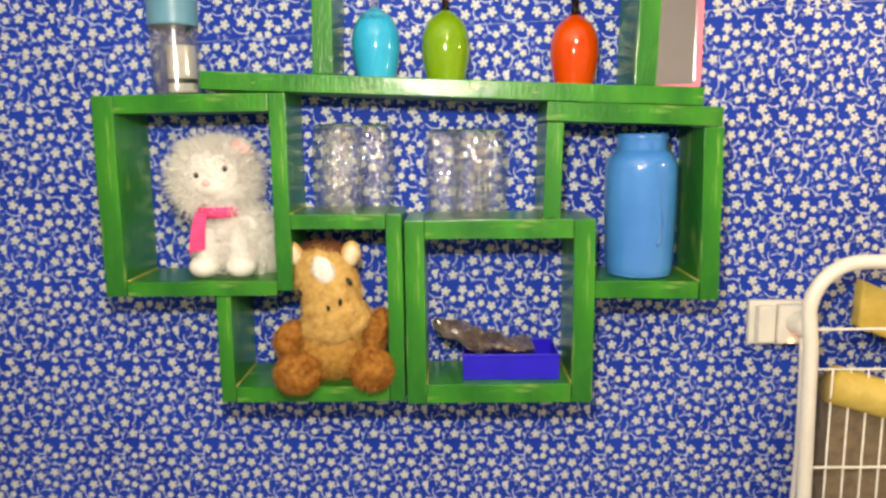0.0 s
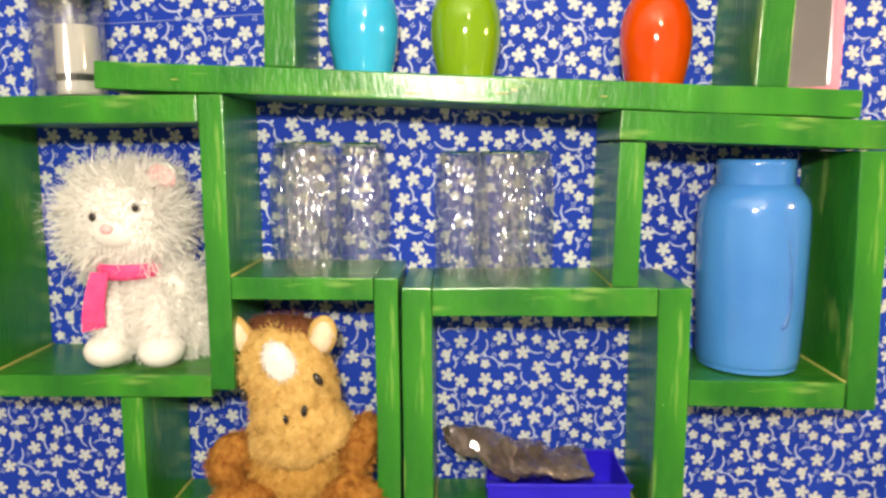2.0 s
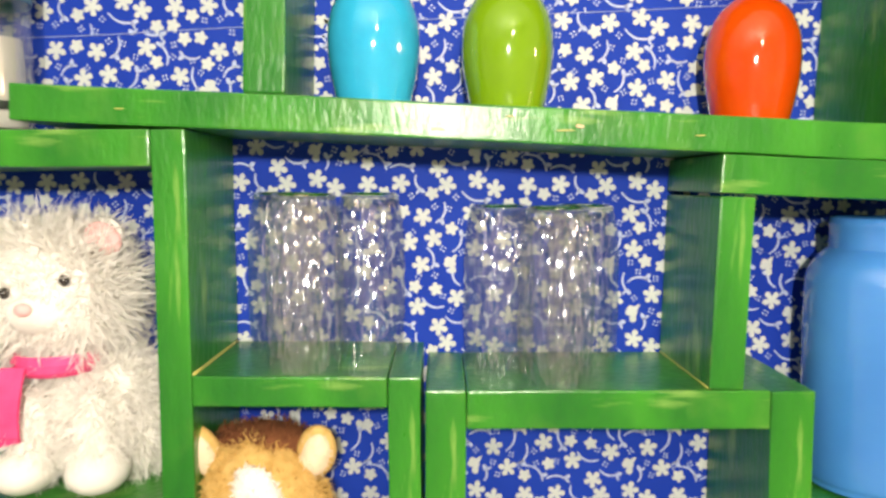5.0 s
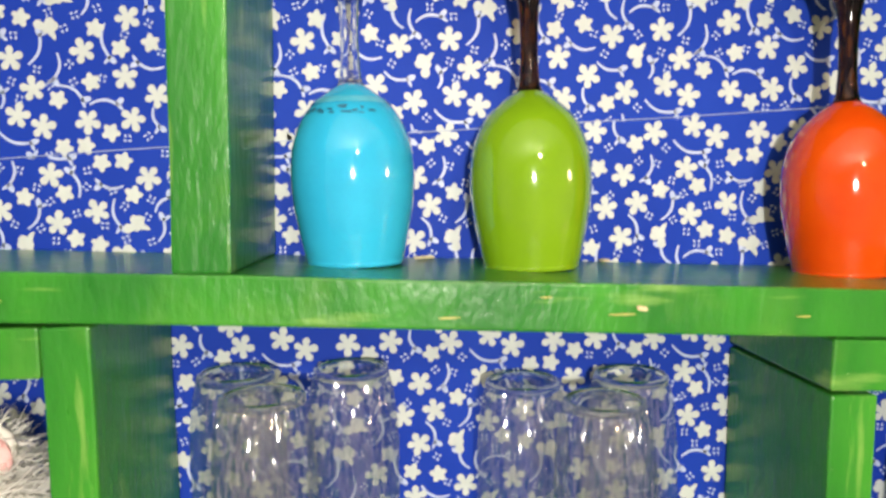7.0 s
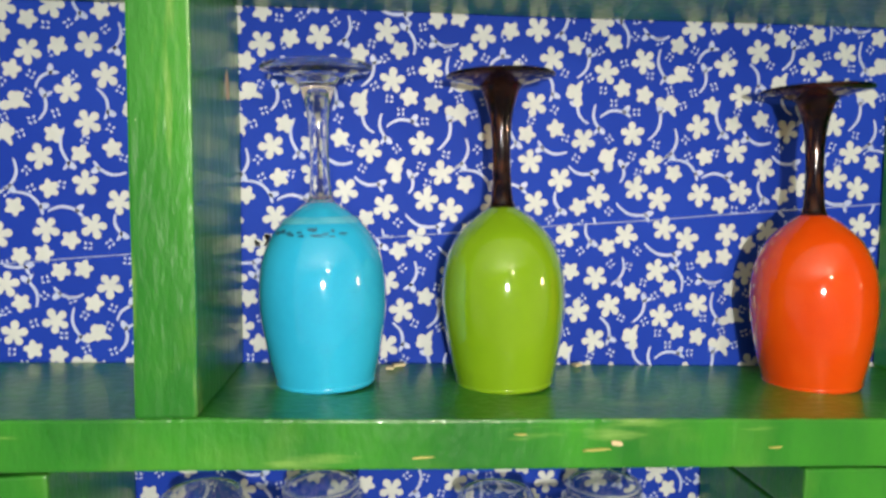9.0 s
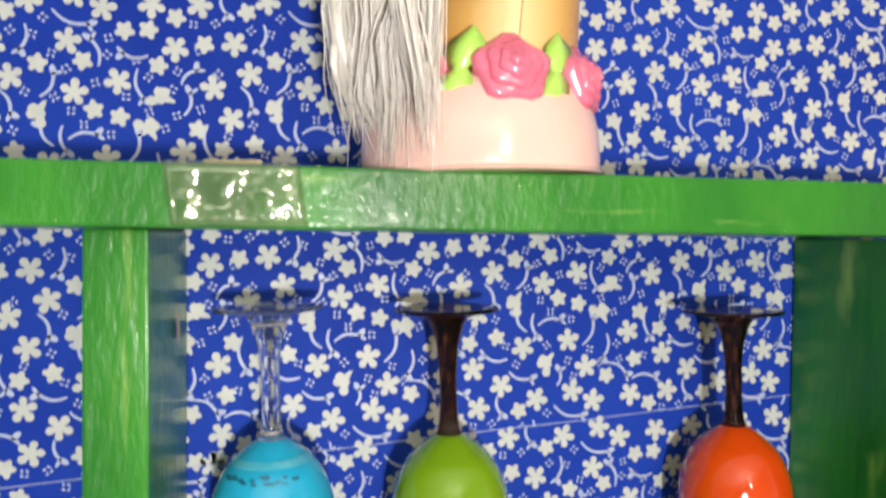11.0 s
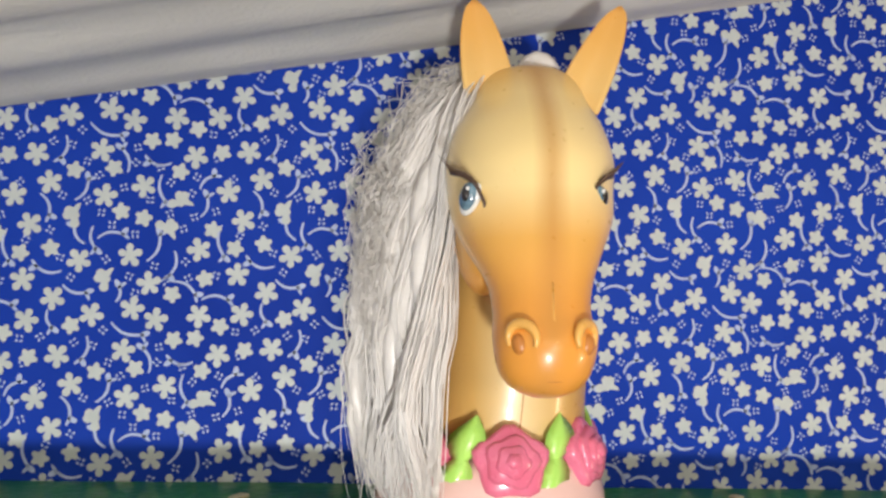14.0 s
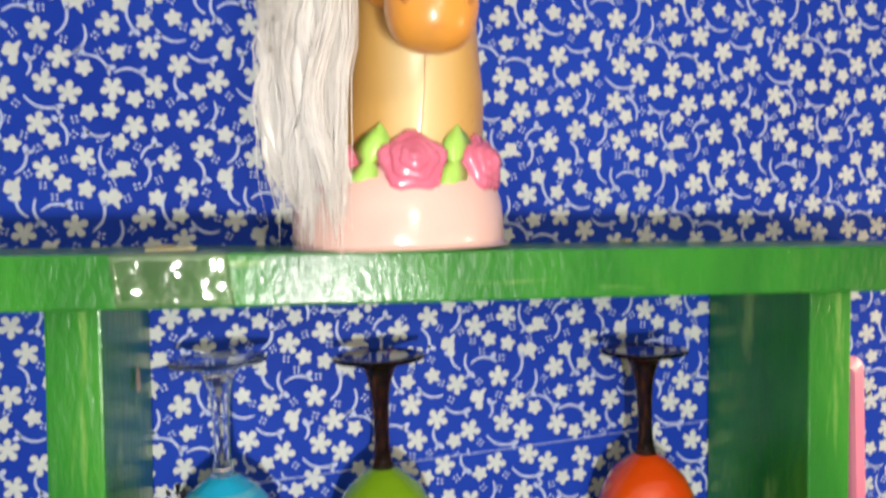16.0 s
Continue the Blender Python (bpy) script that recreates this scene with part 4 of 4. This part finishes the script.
for i in range(34):
    u = i / 33
    end = Vector((-0.042 - 0.024 * u, -0.060 + 0.064 * u, 0.030 + 0.022 * rnd.random())) + 0.003 * Vector((rnd.gauss(0, 1), rnd.gauss(0, 1), 0))
    lock(Vector((HX - 0.011 - 0.008 * u, -0.008 + 0.014 * u, 0.250)), end, Vector((-0.015 - 0.014 * u, -0.014 + 0.013 * u, 0.0)), 0.0040 + 0.0018 * rnd.random(), 24, 10, 0.0012, 1.0 + 0.9 * (i // 3))
TUFTS = 9
tufts = [((q + 0.5 * rnd.random()) / TUFTS, Vector((0.004 * rnd.gauss(0, 1), 0.005 * rnd.gauss(0, 1), 0)), 0.018 + 0.030 * rnd.random()) for q in range(TUFTS)]
for i in range(720):
    v, shift, low = tufts[i % TUFTS]
    u = max(0, min(1, v + 0.05 * rnd.gauss(0, 1)))
    end = Vector((-0.043 - 0.030 * u, -0.064 + 0.068 * u, low + 0.010 * rnd.gauss(0, 1))) + 0.6 * shift + 0.0026 * Vector((rnd.gauss(0, 1), rnd.gauss(0, 1), 0))
    lock(Vector((HX - 0.010 - 0.012 * rnd.random(), -0.014 + 0.024 * rnd.random(), 0.243 + 0.014 * rnd.random())), end, Vector((-0.018 - 0.014 * u, -0.018 + 0.016 * u, 0)) + shift, 0.00025 + 0.0004 * rnd.random(), 16, 4, 0.0009, 1.0 + 3.1 * (i % TUFTS))
for i in range(230):
    u = rnd.random()
    lock(Vector((HX - 0.014, -0.002 + 0.01 * rnd.random(), 0.253 + 0.010 * rnd.random())), Vector((-0.056 - 0.018 * u, -0.005 + 0.02 * rnd.gauss(0, 1), 0.07 + 0.09 * rnd.random())), Vector((-0.020 - 0.016 * rnd.random(), -0.004, 0)), 0.00022, 26, 3, 0.013)
k = len(bm.faces)
tube([(HX + 0.002 * q, -0.006 - 0.001 * q, 0.249 + 0.012 * math.sin(math.pi * q / 8)) for q in range(-2, 8)], 0.0075, 10, bm)
slotted(bm, k, 11)
bmesh.ops.recalc_face_normals(bm, faces=[f for f in bm.faces if f.material_index in (0, 1, 2, 3)])
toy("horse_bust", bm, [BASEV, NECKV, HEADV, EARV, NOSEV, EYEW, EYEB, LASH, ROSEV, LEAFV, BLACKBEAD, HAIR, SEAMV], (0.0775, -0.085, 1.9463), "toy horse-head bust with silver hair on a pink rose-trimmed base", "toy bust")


# ---- hung ceiling cloth, slanting up to one side ----
bm = bmesh.new()
nx, ny = 60, 90
grid = []
for i in range(nx + 1):
    x = -1.69 + 3.58 * i / nx
    col = []
    for j in range(ny + 1):
        v = (j / ny) ** 1.6
        y = -0.0015 - 2.597 * v
        z = 2.2375 + 0.178 * x + 0.10 * v
        z += (0.004 * math.sin(y * 95 + x * 5) + 0.005 * noise.noise(Vector((x * 2.5, y * 30, 1))) + 0.0035 * noise.noise(Vector((x * 7, y * 75, 4))) + 0.002 * noise.noise(Vector((x * 22, y * 120, 7)))) * min(1, v * 60)
        col.append((bm.verts.new((x, y, z)), bm.verts.new((x, y, z + 0.006))))
    grid.append(col)
for a, b in zip(grid, grid[1:]):
    for j in range(ny):
        bm.faces.new((a[j][0], b[j][0], b[j + 1][0], a[j + 1][0]))
        bm.faces.new((a[j][1], a[j + 1][1], b[j + 1][1], b[j][1]))
tagged(part("ceiling_cloth", bm, CLOTH, None, "", True, "structure"), "off-white creased cloth hung as a slanting ceiling", "ceiling")

# ---- white tube rack, wall socket and cable at the side ----
WHITEPAINT = surface("white_enamel", (0.72, 0.70, 0.64), (0.78, 0.76, 0.70), 15, 0.3, bump=0.05, coat=0.3)
WICKER = surface("yellow_wicker", (0.50, 0.36, 0.07), (0.62, 0.46, 0.11), 40, 0.6, bump=0.6, fine=120)
rack = thing("wire_rack", (0.605, -0.095, 0.0), "white enamelled tube rack with thin wires", "rack")
side_line = [(0.035, 0.0, 0.0), (0.012, 0, 0.9), (0.003, 0, 1.30), (-0.003, 0, 1.352)]
bend = [(-0.003 + 0.075 * (1 - math.cos(a)), 0, 1.352 + 0.075 * math.sin(a)) for a in (math.radians(d) for d in range(10, 91, 10))]
far = [(0.40, 0, 1.427)] + [(0.42 + 0.075 * math.sin(a), 0, 1.352 + 0.075 * math.cos(a)) for a in (math.radians(d) for d in range(10, 91, 10))] + [(0.495, 0, 0.9), (0.495, 0, 0.0)]
part("tube_frame", tube(side_line + bend + far, 0.0110, 16), WHITEPAINT, rack, "", True)
for z in (1.325, 1.105, 0.6):
    part("cross_wire", tube([(0.006 + (1.3 - z) * 0.03, 0, z), (0.494, 0, z)], 0.0022, 8), WHITEPAINT, rack, "", True)
for k in range(17):
    x = 0.040 + 0.027 * k
    part("upright_wire", tube([(x, 0.002, 0.6), (x, 0.002, 1.262)], 0.0016, 8), WHITEPAINT, rack, "", True)
part("cross_wire", tube([(0.010, 0.002, 1.262), (0.494, 0.002, 1.262)], 0.0016, 8), WHITEPAINT, rack, "", True)

basket = thing("wicker_basket", (0.815, -0.045, 0.590), "yellow woven basket with a slanting rim behind the rack", "basket")
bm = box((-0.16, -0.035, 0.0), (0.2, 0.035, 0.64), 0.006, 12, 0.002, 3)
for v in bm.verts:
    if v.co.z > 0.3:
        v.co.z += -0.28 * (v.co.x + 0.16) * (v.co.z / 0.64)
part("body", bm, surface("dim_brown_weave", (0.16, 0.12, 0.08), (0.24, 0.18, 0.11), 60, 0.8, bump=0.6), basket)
part("rim", tube([(-0.165, -0.036, 0.645), (0.02, -0.04, 0.59), (0.205, -0.036, 0.545)], 0.030, 10), WICKER, basket, "yellow woven rim", True)
bm = box((-0.11, -0.004, 0.0), (0.16, 0.020, 0.075), 0.004, 10, 0.003, 5)
for v in bm.verts:
    v.co.z += 0.690 - 0.42 * (v.co.x + 0.03)
part("lid", bm, WICKER, basket, "yellow woven lid propped aslant", True)

socket = thing("wall_socket", (0.598, -0.0008, 1.314), "white double wall socket with a plug and a glowing orange light", "socket")
part("back_plate", box((-0.050, -0.012, -0.036), (0.046, 0, 0.036), 0.003), WHITEPAINT, socket)
part("switch", box((-0.042, -0.030, -0.030), (-0.014, -0.0125, 0.030), 0.004), WHITEPAINT, socket)
outlet = part("outlet", box((-0.010, -0.028, -0.032), (0.040, -0.0125, 0.032), 0.004), WHITEPAINT, socket)
part("plug", lathe(smooth_profile([(0, 0.034), (0.013, 0.033), (0.017, 0.022), (0.019, 0.0)], 4), 24), WHITEPAINT, socket, "", True).matrix_basis = pose(0.020, -0.0285, 0.004, 90, 0, 0)
GLOW = bpy.data.materials.new("orange_indicator")
GLOW.use_nodes = True
GLOW.node_tree.nodes["Principled BSDF"].inputs["Emission Color"].default_value = (1.0, 0.28, 0.06, 1)
GLOW.node_tree.nodes["Principled BSDF"].inputs["Emission Strength"].default_value = 6
part("indicator_light", lathe([(0, 0.003), (0.003, 0.0025), (0.004, 0)], 14), GLOW, outlet, "glowing orange indicator", True).matrix_basis = pose(0.012, -0.0285, -0.026, 90, 0, 0)
part("cable", tube(arc((0.020, -0.046, -0.012), (0.006, -0.012, -0.60), (0.012, -0.01, 0), 14), 0.0042, 8), WHITEPAINT, socket, "", True)

# ---- flakes of paint and wood on the top plank ----
FLAKE = surface("pale_wood_flake", (0.50, 0.44, 0.24), (0.62, 0.55, 0.33), 60, 0.7, bump=0.3)
for x, y, ll, turn in ((-0.050, -0.126, 0.026, 8), (-0.070, -0.040, 0.012, 60), (0.250, -0.030, 0.007, 20)):
    fl = thing("paint_flake", (x, y, 1.9465 - (x - 0.06) * math.tan(math.radians(1.6)) + 0.0004), "small pale flake of dry paint", "flake", "flakes on the plank", turn)
    part("chip", box((-ll / 2, -0.0035, 0), (ll / 2, 0.0035, 0.0022), 0.0007, 4, 0.0012, x * 50), FLAKE, fl)


# ---- worn places: flaked paint in the blue glass, bare wood, glue in the corners ----
rnd = random.Random(31)
TEAL = surface("flaked_dark_teal", (0.010, 0.10, 0.18), (0.016, 0.14, 0.24), 60, 0.3)
bm = bmesh.new()
for k in range(26):
    ang = math.radians(-90 + rnd.gauss(-6, 24))
    z = 0.0835 + rnd.gauss(0, 0.0022)
    r = 0.0335 - (z - 0.070) * 0.42 + 0.0003
    c = Vector((r * math.cos(ang), r * math.sin(ang), z))
    side, up = Vector((-math.sin(ang), math.cos(ang), 0)), Vector((-0.4 * math.cos(ang), -0.4 * math.sin(ang), 0.92))
    w, h = 0.0010 + 0.0032 * rnd.random(), 0.0005 + 0.0010 * rnd.random()
    ring = [bm.verts.new(c + side * w * math.cos(a) * (0.7 + 0.5 * rnd.random()) + up * h * math.sin(a) * (0.6 + 0.6 * rnd.random()) + side.cross(up) * -0.0002) for a in (2 * math.pi * q / 9 for q in range(9))]
    bm.faces.new(ring)
part("flaked_paint", bm, TEAL, blue_glass, "dark flakes where the paint has come off")
part("clear_shoulder", lathe([(0.0232, 0.0908), (0.0212, 0.0930), (0.0196, 0.0942)], 48), surface("pale_blue_glaze", (0.05, 0.42, 0.62), (0.12, 0.50, 0.68), 90, 0.1, coat=1.0), blue_glass, "paler band near the stem", True)

BAREWOOD = surface("bare_pale_wood", (0.55, 0.44, 0.26), (0.64, 0.53, 0.34), 60, 0.7, bump=0.3)
GLUE = surface("yellowed_glue", (0.34, 0.34, 0.08), (0.44, 0.42, 0.12), 50, 0.5, bump=0.2)


def bare_spot(parent, place, size, seed):
    """A little chip of bare wood on a painted face that looks to the side."""
    bm = bmesh.new()
    r = random.Random(seed)
    ring = [(size * math.cos(a) * (0.7 + 0.5 * r.random()), 1.5 * size * math.sin(a) * (0.7 + 0.5 * r.random())) for a in (2 * math.pi * q / 12 for q in range(12))]
    p = Vector(place) - parent.matrix_world.translation
    bm.faces.new([bm.verts.new(p + Vector((0.0006, y, z))) for y, z in ring])
    return part("bare_spot", bm, BAREWOOD, parent, "chip of bare wood")


bare_spot(upper, (-0.0880, -0.047, 1.868), 0.006, 4)


def glue_line(parent, x, z, slope=0.0):
    p = parent.matrix_world.translation
    pts = [(x - p.x + 0.0004 * noise.noise(Vector((y * 60, x, z))), y, z - p.z + slope * (y + 0.06)) for y in (-0.116, -0.095, -0.075, -0.055, -0.035, -0.015, -0.004)]
    return part("glue_line", tube(pts, 0.0013, 6), GLUE, parent, "yellowed line of glue", True)


def front_chip(name, parent, x, z, length, height, seed, material, label, front=FRONT):
    """A small uneven raised patch on the front edge of a plank."""
    r = random.Random(seed)
    p = parent.matrix_world.translation
    bm = bmesh.new()
    rim, n = [], 18
    for q in range(n):
        a = 2 * math.pi * q / n
        k = 0.75 + 0.4 * r.random()
        u = math.cos(a)
        rim.append((x - p.x + length / 2 * u * k, z - p.z + height / 2 * math.sin(a) * k))
    face = [bm.verts.new((a, front - 0.0010, c)) for a, c in rim]
    foot = [bm.verts.new((a, front + 0.0010, c)) for a, c in rim]
    bm.faces.new(face)
    for q in range(n):
        bm.faces.new((face[q], foot[q], foot[(q + 1) % n], face[(q + 1) % n]))
    return part(name, bm, material, parent, label)


front_chip("scratch", ledge, 0.098, 1.6795, 0.014, 0.0012, 3, GLUE, "thin yellowish scratch")
front_chip("wood_knot", ledge, 0.108, 1.6822, 0.006, 0.0028, 4, BAREWOOD, "pale knot in the wood")
for q, (x, z, ll) in enumerate(((0.012, 1.680, 0.012), (0.060, 1.689, 0.006), (-0.205, 1.694, 0.007), (0.190, 1.676, 0.008))):
    front_chip("scratch", ledge, x, z, ll, 0.0010, 10 + q, GLUE, "thin yellowish scratch")

# clear tape wrapped over the edge of the top plank
TAPE = thin_glass(glassy("clear_sticky_tape", (0.93, 0.93, 0.80), 0.10, 1.4, 0.5, 90), (0.97, 0.98, 0.92), 0.1, 0.14)
bm = bmesh.new()
rows = []
p = upper.matrix_world.translation
for i in range(19):
    u = i / 18
    x = -0.078 + 0.058 * u
    top = 1.9465 - (x - 0.06) * math.tan(math.radians(1.6))
    col = []
    for j in range(9):
        v = j / 8
        lift = 0.0016 + 0.0009 * noise.noise(Vector((x * 150, v * 5, 2))) + 0.0008 * abs(math.sin(u * 9 + v * 1.5))
        if j < 2:
            col.append(bm.verts.new((x - p.x, -0.138 + 0.010 * (2 - j) / 2, top - p.z + 0.0010 + 0.4 * lift)))
        else:
            col.append(bm.verts.new((x - p.x + 0.004 * (v - 0.2), -0.138 - lift, top - p.z - 0.0275 * (v - 0.25) / 0.75)))
    rows.append(col)
for a, b in zip(rows, rows[1:]):
    for j in range(8):
        bm.faces.new((a[j], b[j], b[j + 1], a[j + 1]))
tape = part("sticky_tape", bm, TAPE, upper, "wrinkled strip of clear tape over the edge", True)
solid = tape.modifiers.new("thickness", "SOLIDIFY")
solid.thickness = 0.0002

for x, y, ll in ((0.004, -0.012, 0.008), (-0.002, -0.020, 0.005), (0.118, -0.010, 0.005)):
    fl = thing("paint_flake", (x, y, ledge_top(x) + 0.0004), "small pale flake of dry paint", "flake", "flakes on the plank", 40 * x * 100)
    part("chip", box((-ll / 2, -0.0025, 0), (ll / 2, 0.0025, 0.0016), 0.0005, 3, 0.0010, x * 70), FLAKE, fl)

for ob in [o for o in bpy.data.objects if o.name.startswith("shelf_box")]:
    text = ob["label"]
    if "cat" in text:
        glue_line(ob, -0.4050, 1.4120)
        glue_line(ob, -0.1618, 1.5088)
    elif "jar" in text:
        glue_line(ob, 0.2032, 1.4992)
        glue_line(ob, 0.4290, 1.4045)
    elif "pony" in text:
        glue_line(ob, -0.2545, 1.2498)
        glue_line(ob, -0.0245, 1.2498)
    else:
        glue_line(ob, 0.0318, 1.2518)
        glue_line(ob, 0.2462, 1.2518)
